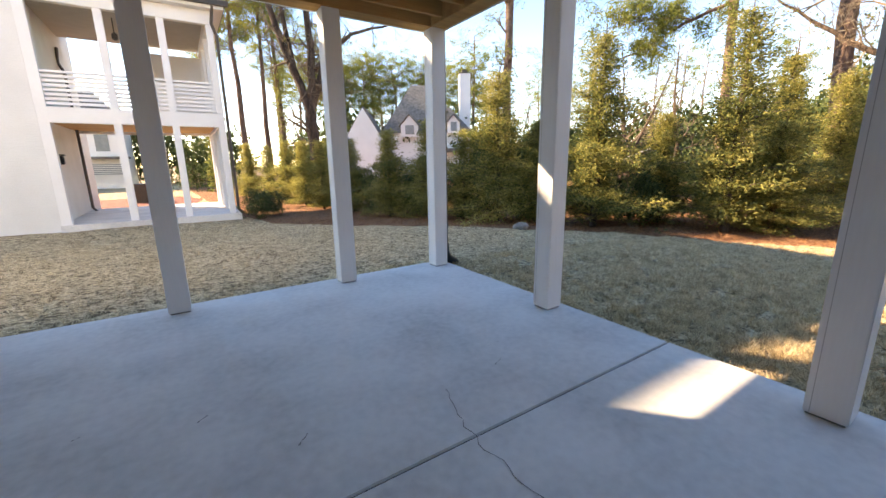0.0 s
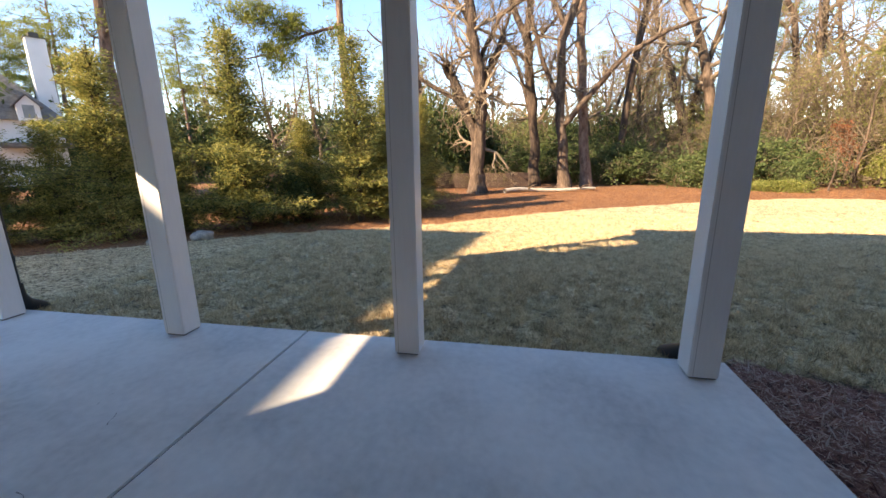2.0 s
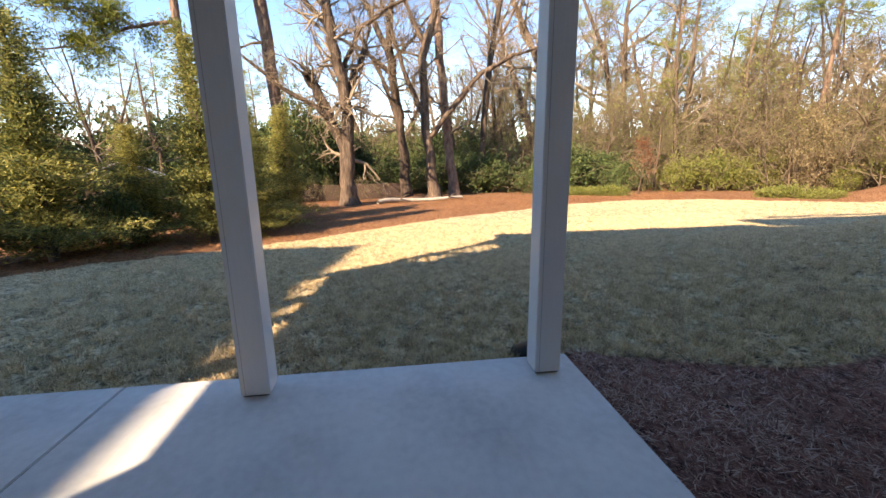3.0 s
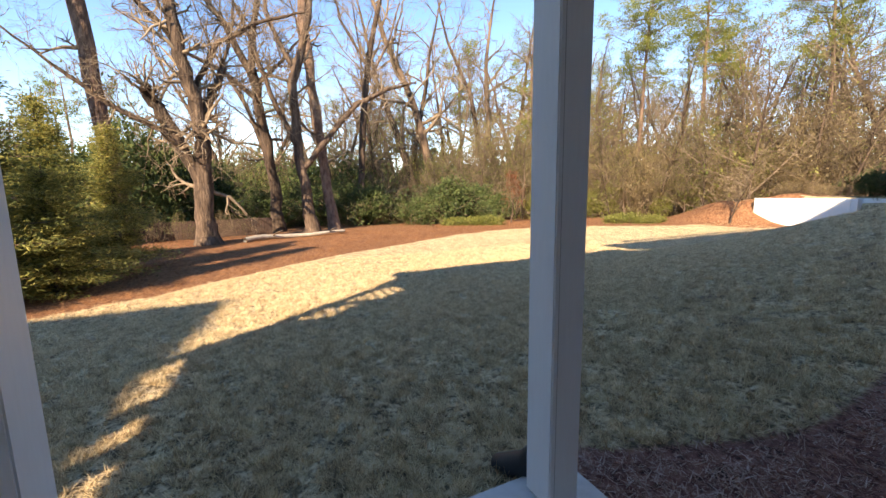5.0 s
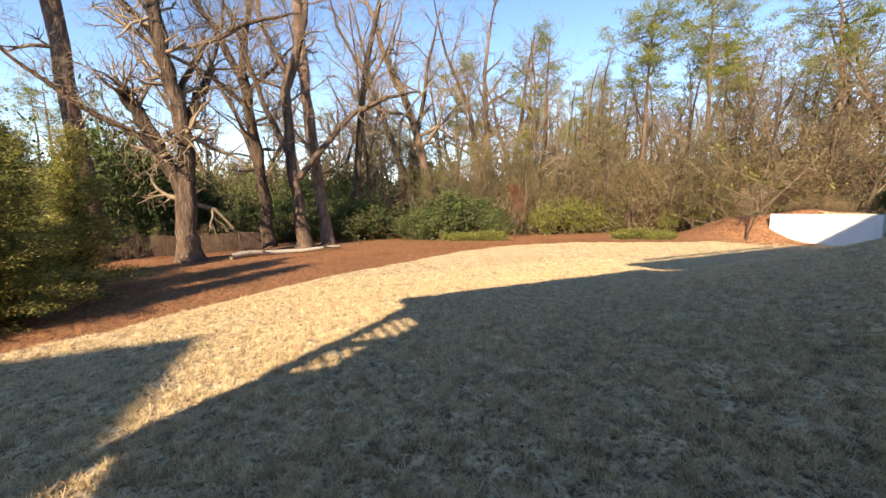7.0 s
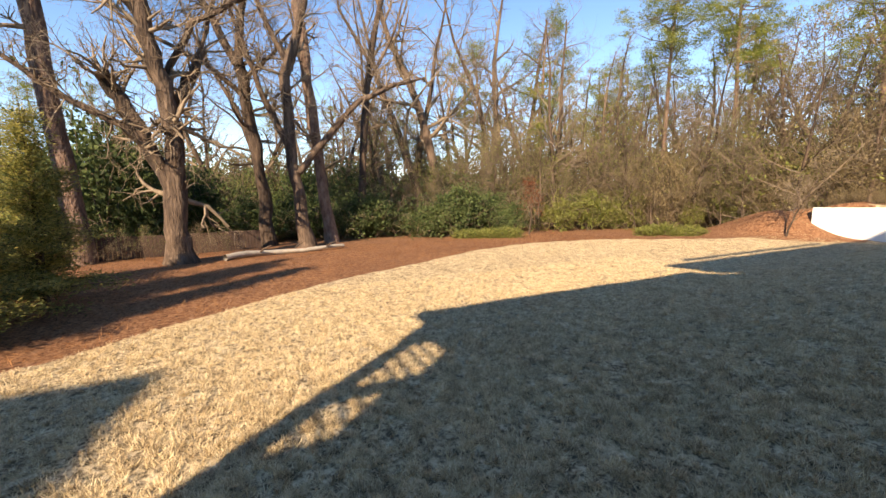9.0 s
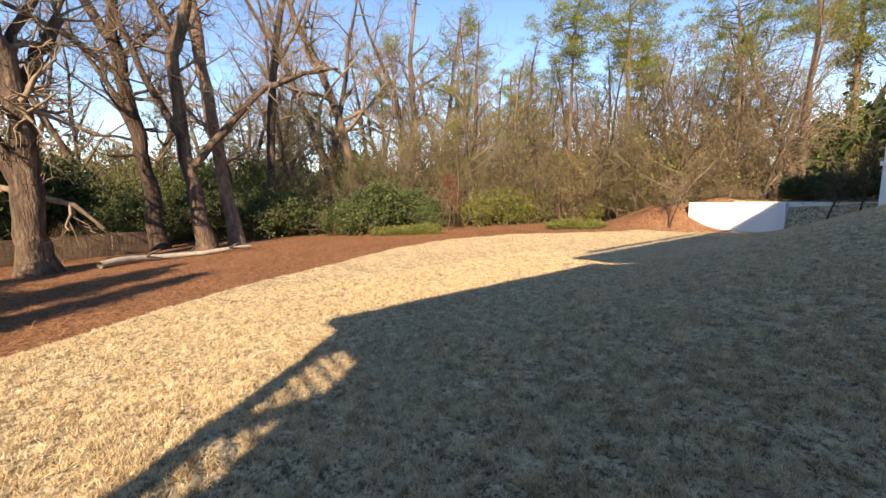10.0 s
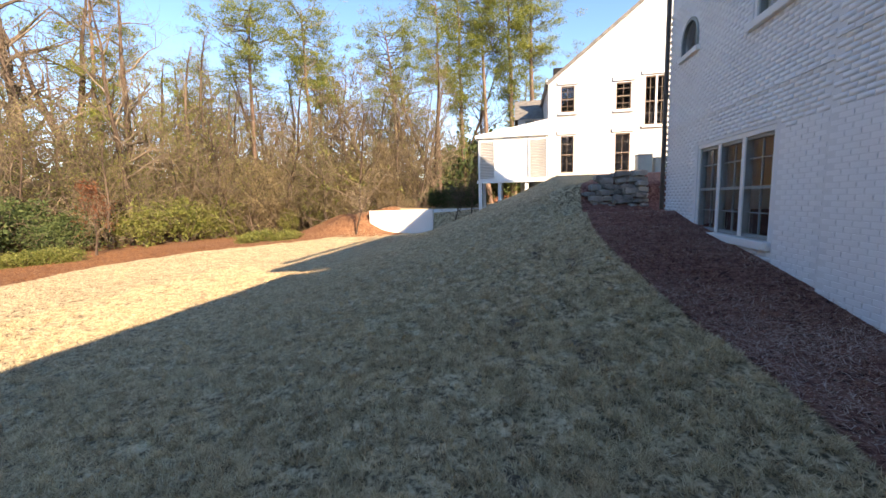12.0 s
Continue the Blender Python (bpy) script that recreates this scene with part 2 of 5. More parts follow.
def grow(rng, V, Q, p, d, length, r, level, tips, kink=0.25, rise=0.1, split=(3, 5), thin=0.6, low=0.3):
    """A branch with its side branches; tips collects the ends of the finest."""
    n = 4 if level else 3
    pts, rad, dirs = [p], [r], [d]
    for k in range(n):
        d = (d + Vector(rng.normal(0, kink, 3)) + Vector((0, 0, rise))).normalized()
        p = p + d * length / n
        pts.append(p)
        rad.append(max(0.004, r * (1 - 0.72 * (k + 1) / n)))
        dirs.append(d)
    tube(V, Q, pts, rad, 6 if r > 0.08 else 4 if r > 0.03 else 3)
    if not level:
        tips.append(tuple(p))
        return
    for _ in range(rng.integers(*split)):
        f = rng.uniform(low, 1.0) * n
        k = min(int(f), n - 1)
        q = pts[k].lerp(pts[k + 1], f - k)
        side = dirs[k].cross(Vector(rng.normal(0, 1, 3))).normalized()
        nd = (dirs[k] * rng.uniform(0.4, 1.0) + side * rng.uniform(0.5, 1.0)).normalized()
        grow(rng, V, Q, q, nd, length * rng.uniform(0.45, 0.75), max(0.006, rad[k] * thin), level - 1, tips, kink, rise, split, thin, low)


# ---- the ground ----
def height(x, y):
    """The lie of the land, for arrays of x and y."""
    d = np.hypot(np.maximum(x - 3.3, 0), np.maximum(y - 4.65, 0) * 0.75)
    z = np.interp(d, [0, 0.7, 1.7, 2.7, 4.2, 6.7, 10, 22, 60, 150, 700], [-0.05, -0.1, -0.16, -0.21, -0.33, -0.53, -0.6, -0.68, -1.4, -3.0, -6.0])
    z = np.maximum(z, -0.5 - 0.03 * np.maximum(0, x) - 0.0 * y)
    rise = np.interp(-y, [0, 1, 3.5, 5.4, 6.3, 7.4, 9.7, 11.5, 13, 18, 23, 60], [0, 0, 0.05, 0.24, 0.42, 0.62, 0.98, 1.38, 1.95, 2.45, 2.5, 2.5])
    f = np.clip((11.2 - x) / 8.0, 0, 1)
    z = z + rise * f ** 1.25
    front = np.clip((3.95 - x) / 0.4, 0, 1) * np.clip((-y - 10.8) / 1.2, 0, 1) * np.clip((y + 13.05) / 0.25, 0, 1)
    z = z - 0.42 * front
    back = np.clip((-y - 26.3) / 0.5, 0, 1) * np.clip((16.5 - x) / 3, 0, 1)
    z = np.where(back > 0, np.maximum(z, z * (1 - back) + back * 1.0), z)
    z = z + 1.35 * np.exp(-(((x - 17.0) / 2.6) ** 2 + ((y + 28.0) / 2.6) ** 2))
    z = z + 0.95 * np.exp(-(((x - 15.6) / 1.5) ** 2 + ((y + 25.7) / 0.8) ** 2))
    z = z + 0.012 * np.sin(x * 5.3 + 2.0 * np.sin(y * 2.9)) * np.sin(y * 7.1 + 1.7 * np.sin(x * 3.3)) * np.clip(d, 0, 1)
    z = z + 0.018 * np.sin(x * 2.1 + np.sin(y * 1.7)) * np.sin(y * 2.3 + 1.3 * np.sin(x)) * np.clip(d, 0, 1)
    return z


def ground_z(x, y):
    return float(height(np.array([float(x)]), np.array([float(y)]))[0])


def lawn_distance(x, y):
    """Metres inside the lawn's edge (negative outside)."""
    far = np.interp(y, [-60, -30, -26, -22, -18, -14, -10, -6, -3, -0.6, 1, 2, 6, 7, 9, 11, 14, 20, 40], [9, 11, 14.5, 17.5, 20.6, 21.2, 20.2, 17.8, 16.2, 14.3, 12.9, 11.8, 9.5, 7.8, 5.7, 3.9, 2.6, 1.6, 0.5])
    near = np.interp(y, [-60, -18, -15, -13, -10.4, -9.1, -7.4, -6.3, -5.6, -5.0, -4.3, -3.8, -3.25, -2.87, -2.1, -1.9, -1.77, -1.7, 40], [1.6, 1.6, 2.3, 3.0, 3.2, 3.25, 3.2, 3.05, 2.95, 2.82, 2.77, 2.75, 2.8, 2.92, 3.22, 3.4, 3.3, 3.2, -90])
    return np.minimum(far - x, x - near)


def build_ground():
    def axis(lo, hi, step, a, b):
        mid = np.arange(lo, hi, step)
        k = np.arange(1, 28)
        return np.concatenate([(lo - step * (1.28 ** k - 1) / 0.28)[::-1], mid, hi + step * (1.28 ** k - 1) / 0.28])
    X, Y = np.meshgrid(axis(-4, 22, 0.2, 0, 0), axis(-29, 18, 0.2, 0, 0))
    nx, ny = X.shape[1], X.shape[0]
    Z = height(X, Y)
    inside = (X < 3.15) & (Y < 4.55) & (Y > -1.7)
    Z = np.where(inside, -0.12, Z)
    i = np.arange(nx * ny).reshape(ny, nx)
    Q = np.stack([i[:-1, :-1], i[:-1, 1:], i[1:, 1:], i[1:, :-1]], axis=-1).reshape(-1, 4)
    me = quads("ground", np.stack([X, Y, Z], axis=-1), Q, GROUND, True)
    x, y = X.ravel(), Y.ravel()
    lawn = lawn_distance(x, y)
    mulch = np.minimum(np.minimum(-lawn, 4.5 - x), np.minimum(-1.6 - y, y + 19.0))
    bank = np.minimum(np.minimum(y - 20.9, 29.5 - y), 0.9 - x + 0.25 * np.sin(y * 1.3))
    mulch = np.maximum(mulch, bank)
    lawn = np.minimum(lawn, -bank)
    lawn = np.where(np.hypot((x - 15.6) / 1.5, (y + 25.9) / 1.0) < 2.2, -0.5, lawn)
    wear = np.full(len(x), -9.0)
    for x0, bend in ((4.05, 0.25), (4.75, 0.3)):
        line = x0 - 0.10 * (-y - 3.0) * bend + 0.12 * np.sin(y * 0.9) + 0.05 * np.sin(y * 3.1)
        patchy = 0.05 + 0.09 * np.sin(y * 2.2 + x0 * 3) - np.abs(x - line) - 0.02
        wear = np.where((y < -3.0) & (y > -10.0), np.maximum(wear, patchy), wear)
    straw = np.minimum(34 - x, np.minimum(y + 31, 45 - y))
    for key, val in (("lawn", lawn), ("mulch", mulch), ("straw", straw), ("wear", wear)):
        me.attributes.new(key, "FLOAT", "POINT").data.foreach_set("value", val.astype(np.float32))
    return tagged(new("ground", me), "dormant tan lawn with red pine straw and dark mulch beds", "ground", kind="structure")


ground = build_ground()

# ---- the patio ----
patio = thing("patio", 0, 0, 0, "pale broom-finished concrete patio slab with a saw-cut joint", "patio", kind="structure")
part("slab", boxes((-1.29, 3.27, 1.465, 4.66, -0.16, 0.0), bevel=0.006), CONCRETE, patio)
part("slab", boxes((-1.29, 3.27, -1.76, 1.455, -0.16, 0.0), bevel=0.006), CONCRETE, patio)
part("joint", boxes((-1.29, 3.26, 1.452, 1.468, -0.15, -0.012)), ROOMSHADE_JOINT, patio)


def ribbon(pts, w, z):
    bm = bmesh.new()
    prev = None
    for k, (x, y) in enumerate(pts):
        a = bm.verts.new((x - w * (1 + 0.6 * math.sin(k * 2.3)), y, z))
        b = bm.verts.new((x + w * (1 + 0.6 * math.cos(k * 1.7)), y, z))
        if prev:
            bm.faces.new((prev[0], prev[1], b, a))
        prev = (a, b)
    return bm


_r = np.random.default_rng(5)
CRACK = mat("crack_line", [(0.13, 0.125, 0.12), (0.22, 0.21, 0.2)], 0.9, bump=0)
_pts = [(1.38 + 0.12 * max(0, (y - 1.46)) / 0.43 * 1.0 + _r.normal(0, 0.012), y) for y in np.arange(0.8, 1.95, 0.05)]
part("crack", ribbon(_pts, 0.0022, 0.0035), CRACK, patio)
for x0, y0, dx, dy in ((1.95, 1.95, 0.10, 0.05), (0.2, 2.4, 0.05, 0.05), (0.62, 1.9, 0.06, 0.07), (-0.35, 2.6, 0.03, 0.02), (1.15, 0.55, 0.2, -0.06), (2.1, 2.2, 0.12, 0.02)):
    part("scuff", ribbon([(x0 + dx * k / 6, y0 + dy * k / 6 + 0.004 * math.sin(k)) for k in range(7)], 0.004, 0.0035), CRACK, patio)


# ---- the porch over the patio ----
def porch_column(x, y, z0, z1, w=0.185):
    c = thing("porch_column", x + w / 2, y + w / 2, z0, "white painted square boxed porch column on concrete", "column", "porch columns")
    part("shaft", boxes((-w / 2, w / 2, -w / 2, w / 2, 0.012, z1 - z0), bevel=0.006), POSTPAINT, c)
    part("seam", boxes((-w / 2 - 0.001, -w / 2 + 0.01, w / 2 - 0.031, w / 2 - 0.028, 0.02, z1 - z0 - 0.02)), CEIL, c)
    part("base_shim", boxes((-w / 2 + 0.012, w / 2 - 0.012, -w / 2 + 0.012, w / 2 - 0.012, 0.0, 0.014)), CRACK, c)
    return c


BEAM = 2.93
for x, y in ((3.0, -1.6), (3.0, 0.412), (3.0, 2.432), (3.0, 4.375), (1.71, 4.39), (0.035, 4.39)):
    porch_column(x, y, 0.0, BEAM)
deck = thing("deck", 0, 0, BEAM, "new tan pressure-treated wooden deck frame over the patio", "deck", kind="structure")
part("beam", boxes((-1.29, 3.2, 4.38, 4.59, 0, 0.24), bevel=0.004), WOOD, deck)
part("beam", boxes((2.99, 3.2, -1.7, 4.377, 0, 0.24), bevel=0.004), WOOD, deck)
part("beam", boxes((-1.29, 2.987, -1.72, -1.56, 0, 0.24), bevel=0.004), WOOD, deck)
for k in range(14):
    y = -1.15 + 0.405 * k
    part("joist", boxes((-1.29, 2.985, y, y + 0.04, 0.03, 0.24)), WOOD, deck)
for k in range(34):
    x = -1.28 + 0.1335 * k
    part("deck_board", boxes((x, x + 0.129, -1.74, 4.62, 0.245, 0.272)), WOOD, deck)
part("fascia", boxes((3.203, 3.23, -1.74, 4.62, 0.0, 0.3)), WHITE, deck)
part("fascia", boxes((-1.29, 3.2, 4.593, 4.62, 0.0, 0.3)), WHITE, deck)
FLOOR2, EAVE = BEAM + 0.275, 5.85
for x, y in ((3.0, -1.6), (3.0, 1.3), (3.0, 4.39), (0.3, 4.39)):
    porch_column(x, y, FLOOR2, EAVE)


# the upper porch is closed by panels, with a slatted bay and a railed opening beside its corner column
screen = thing("porch_screen", 0, 0, FLOOR2, "white panelled upper porch with a slatted bay", "wall", kind="structure")
H2 = EAVE - FLOOR2
part("panel", boxes((3.06, 3.12, -1.4, 3.42, 0, H2)), WHITE, screen)
part("panel", boxes((3.06, 3.12, 3.422, 4.36, 1.78, H2), (3.06, 3.12, 3.422, 4.36, 0, 0.28), (3.06, 3.12, 3.422, 3.68, 0.282, 0.774), (3.06, 3.12, 4.29, 4.36, 0.282, 1.778)), WHITE, screen)
part("top_rail", boxes((3.05, 3.13, 3.422, 4.288, 0.776, 0.945), bevel=0.006), WHITE, screen)
part("panel", boxes((-1.3, 2.08, 4.45, 4.51, 0, H2)), WHITE, screen)
part("panel", boxes((2.082, 2.98, 4.45, 4.51, 2.16, H2), (2.082, 2.98, 4.45, 4.51, 0, 0.42)), WHITE, screen)
for k in range(10):
    z = 0.49 + 0.165 * k
    part("slat", boxes((2.082, 2.98, 4.455, 4.505, z, z + 0.042)), WHITE, screen)
porch_roof = thing("porch_roof", 0, 0, EAVE, "shingled low roof over the upper porch", "roof", kind="structure")
bm = bmesh.new()
vs = [bm.verts.new(v) for v in ((-2.6, -3.5, 0), (3.45, -3.5, 0), (3.45, 4.85, 0), (-2.6, 4.85, 0), (-2.6, -3.5, 1.5), (-2.6, 4.85, 1.5), (3.45, -3.5, 0.2), (3.45, 4.85, 0.2))]
for f in ((0, 1, 2, 3), (1, 6, 7, 2), (6, 4, 5, 7), (3, 2, 7, 5), (0, 4, 6, 1), (0, 3, 5, 4)):
    bm.faces.new([vs[k] for k in f])
part("shingles", bm, SHINGLE, porch_roof)


def downspout(x, y, z0, z1, r=0.045, label="black round downspout pipe beside a white column"):
    d = thing("downspout", x, y, z0, label, "downspout", "downspouts")
    V, Q = [], []
    tube(V, Q, [(0, 0, 0.12), (0, 0, z1 - z0)], [r, r], 16)
    ob = new("pipe", quads("pipe", np.concatenate(V), Q, BLACK, True))
    ob.parent = d
    for h in (0.55, 2.0):
        V, Q = [], []
        tube(V, Q, [(0, 0, h), (0, 0, h + 0.05)], [r + 0.006, r + 0.006], 16)
        ob = new("coupling", quads("coupling", np.concatenate(V), Q, BLACK, True))
        ob.parent = d
    V, Q = [], []
    tube(V, Q, [(0, 0, 0.32), (0, 0, 0.2), (0.05, 0.03, 0.1), (0.15, 0.07, 0.03), (0.25, 0.1, -0.02)], [r + 0.014, r + 0.02, r + 0.03, r + 0.032, r + 0.02], 14)
    ob = new("elbow", quads("elbow", np.concatenate(V), Q, BLACK, True))
    ob.parent = d
    part("tag", boxes((-0.03, 0.03, r + 0.012, r + 0.016, 0.14, 0.2)), BLUETAG, d, "pale blue paper tag")
    return d


BLUETAG = mat("blue_tag", [(0.12, 0.36, 0.5), (0.3, 0.55, 0.65)], 0.6)
downspout(3.238, -1.542, -0.05, 3.0)
downspout(3.237, 4.52, -0.05, 3.0)


# ---- the house beside the lawn ----
WX, WTOP = 1.3, 8.35
house = thing("house_wall", 0, 0, 0, "white painted brick house wall above a mulch bed", "wall", kind="structure")
# openings: y0, y1, z0, z1
OPENINGS = [(-9.80, -7.38, 0.82, 2.48), (-10.78, -9.98, 4.42, 5.08), (-8.15, -7.0, 4.05, 5.6)]


def wall_pieces(y0, y1, z0, z1, holes):
    ys = sorted({y0, y1, *[h[0] for h in holes], *[h[1] for h in holes]})
    zs = sorted({z0, z1, *[h[2] for h in holes], *[h[3] for h in holes]})
    for a, b in zip(ys, ys[1:]):
        for c, d in zip(zs, zs[1:]):
            if not any(h[0] < (a + b) / 2 < h[1] and h[2] < (c + d) / 2 < h[3] for h in holes):
                yield a, b, c, d


bm = bmesh.new()
for a, b, c, d in wall_pieces(-11.42, -6.34, -0.4, WTOP, OPENINGS):
    box(bm, WX - 0.35, WX - 0.01, a, b, c, d)
part("backing", bm, MORTAR, house)
part("backing", boxes((WX - 0.35, WX + 0.05, -6.34, -3.3, -0.4, WTOP)), MORTAR, house)
part("backing", boxes((-1.598, WX - 0.352, -3.6, -3.3, -0.4, WTOP)), MORTAR, house)
part("backing", boxes((-1.6, -1.3, -3.298, 4.75, -0.4, WTOP)), MORTAR, house)
part("backing", boxes((-9.0, WX - 0.352, -11.42, -11.1, -0.4, WTOP)), MORTAR, house)
part("backing", boxes((-9.0, -1.6, 4.45, 4.75, -0.4, WTOP)), MORTAR, house)
# plain room surfaces, coloured near black so the windows look unlit inside
part("room_floor", boxes((-6, WX - 0.36, -11.0, -3.65, 0.0, 0.1)), ROOMSHADE_JOINT, house)
part("room_ceiling", boxes((-6, WX - 0.36, -11.0, -3.65, 2.9, 3.0)), ROOMSHADE_JOINT, house)
part("room_wall", boxes((-3.2, -3.1, -11.0, -3.65, 0.1, 8.0)), ROOMSHADE_JOINT, house)
part("band_course", boxes((WX - 0.006, WX + 0.012, -11.42, -6.345, 2.99, 3.005), bevel=0.002), BRICKPAINT, house)
part("band_course", boxes((WX + 0.052, WX + 0.07, -6.34, -3.3, 3.19, 3.205), bevel=0.002), BRICKPAINT, house)
roof = thing("main_roof", 0, 0, WTOP, "grey shingled roof of the white house", "roof", kind="structure")
bm = bmesh.new()
vs = [bm.verts.new(v) for v in ((1.75, -11.9, 0), (1.75, -1.0, 0), (-4, -1.0, 4.4), (-4, -11.9, 4.4), (-9.5, -11.9, 0), (-9.5, -1.0, 0))]
for f in ((0, 1, 2, 3), (3, 2, 5, 4), (0, 3, 4), (1, 5, 2), (0, 4, 5, 1)):
    bm.faces.new([vs[k] for k in f])
part("shingles", bm, SHINGLE, roof)

BRICK_L, BRICK_H = 0.2045, 0.058


def bricks():
    """Painted bricks in running bond: the nearest as single pieces, the rest in one mesh."""
    rng = np.random.default_rng(11)
    me = bpy.data.meshes.new("brick")
    bm = bmesh.new()
    box(bm, -0.012, 0.012, -BRICK_L / 2, BRICK_L / 2, -BRICK_H / 2, BRICK_H / 2, bevel=0.004)
    bm.to_mesh(me)
    bm.free()
    me.materials.append(BRICKPAINT)
    V, Q, near = [], [], []
    cube = np.array([(x, y, z) for x in (0.0, 1.0) for y in (-1, 1) for z in (-1, 1)], dtype=float)
    faces = np.array([(0, 1, 3, 2), (4, 6, 7, 5), (0, 4, 5, 1), (2, 3, 7, 6), (0, 2, 6, 4), (1, 5, 7, 3)])
    n = 0
    for row in range(82):
        z = 0.05 + row * 0.0677
        for k in range(34):
            y = -4.6 - k * 0.2155 - (row % 2) * 0.108
            proud = y > -6.34 + 0.1
            if not proud and y > -6.34 - 0.1:
                continue
            if y < -11.48 or any(h[0] - 0.1 < y < h[1] + 0.1 and h[2] - 0.1 < z < h[3] + 0.03 for h in OPENINGS):
                continue
            x = (WX + 0.05 if proud else WX - 0.01) + rng.uniform(0.003, 0.006)
            if len(near) < 300 and -7.3 < y < -5.1 and 0.2 < z < 3.0:
                near.append((x, y, z))
                continue
            s = cube * np.array([0.0, BRICK_L / 2, BRICK_H / 2])
            s[:, 0] = np.where(cube[:, 0] > 0, x, x - 0.02)
            s[cube[:, 0] > 0, 1:] *= 0.97
            s[:, 1] += y
            s[:, 2] += z
            V.append(s)
            Q.append(faces + 8 * n)
            n += 1
    ob = new("brickwork", quads("brickwork", np.concatenate(V), np.concatenate(Q), BRICKPAINT))
    ob.parent = house
    tagged(ob, kind="stuff")
    for x, y, z in near:
        o = new("brick", me)
        o.parent = house
        o.matrix_basis = pose(x - 0.012, y, z, 0, 0, rng.normal(0, 0.25))


def window(name, m, w, h, lights, cols, rows, label, head=False, frame_mat=None, sash=None):
    """A window in its opening: local x along the wall, y out of it, z up from the sill."""
    fm = frame_mat or WHITE
    sm = sash or SASH
    wn = thing(name, 0, 0, 0, label, "window", kind="structure")
    wn.matrix_basis = m
    for k in range(lights):
        x0, x1 = -w / 2 + 0.06 + k * (w - 0.12) / lights, -w / 2 + 0.06 + (k + 1) * (w - 0.12) / lights
        fr = part("window_frame", boxes((x0, x0 + 0.05, -0.16, -0.05, 0.03, h - 0.07), (x1 - 0.05, x1, -0.16, -0.05, 0.03, h - 0.07), bevel=0.004), sm, wn)
        part("rail", boxes((x0 + 0.05, x1 - 0.05, -0.155, -0.06, 0.03, 0.085), (x0 + 0.05, x1 - 0.05, -0.155, -0.06, h - 0.13, h - 0.07), (x0 + 0.05, x1 - 0.05, -0.15, -0.055, h * 0.47, h * 0.47 + 0.045)), sm, fr)
        for c in range(1, cols):
            xx = x0 + (x1 - x0) * c / cols
            part("muntin", boxes((xx - 0.009, xx + 0.009, -0.135, -0.1, 0.08, h - 0.12)), sm, fr)
        for c in range(1, rows):
            zz = h * c / rows
            if abs(zz - h * 0.49) > 0.1:
                part("muntin", boxes((x0 + 0.05, x1 - 0.05, -0.134, -0.101, zz - 0.009, zz + 0.009)), sm, fr)
        g = part("pane", boxes((x0 + 0.045, x1 - 0.045, -0.125, -0.115, 0.05, h - 0.09)), GLASS, wn)
        g.visible_shadow = False
        if k:
            part("mullion", boxes((x0 - 0.045, x0 + 0.045, -0.17, -0.03, 0.03, h - 0.06), bevel=0.004), fm, wn)
    part("casing", boxes((-w / 2 + 0.002, -w / 2 + 0.07, -0.2, -0.03, 0.02, h - 0.075), (w / 2 - 0.07, w / 2 - 0.002, -0.2, -0.03, 0.02, h - 0.075), (-w / 2 + 0.002, w / 2 - 0.002, -0.2, -0.025, h - 0.078, h - 0.002), bevel=0.003), fm, wn)
    part("window_sill", boxes((-w / 2 - 0.06, w / 2 + 0.06, -0.2, 0.07, -0.1, 0.018), bevel=0.008), fm, wn)
    if head:
        part("lintel", boxes((-w / 2 - 0.1, w / 2 + 0.1, -0.02, 0.05, h + 0.0, h + 0.2), bevel=0.004), fm, wn)
    return wn


SASH = mat("grey_green_sash", [(0.20, 0.23, 0.23), (0.28, 0.31, 0.31)], 0.4)
BROWNSASH = mat("brown_sash", [(0.17, 0.12, 0.09), (0.24, 0.18, 0.14)], 0.5)


def east(y, z, x=WX):
    return pose(x, y, z, 0, 0, -90)


window("window_1", east(-8.59, 0.82), 2.42, 1.66, 3, 2, 4, "triple sash window with white mullions in painted brick")
window("window_2", east(-7.575, 4.05), 1.15, 1.55, 1, 2, 4, "upper sash window in white painted brick")


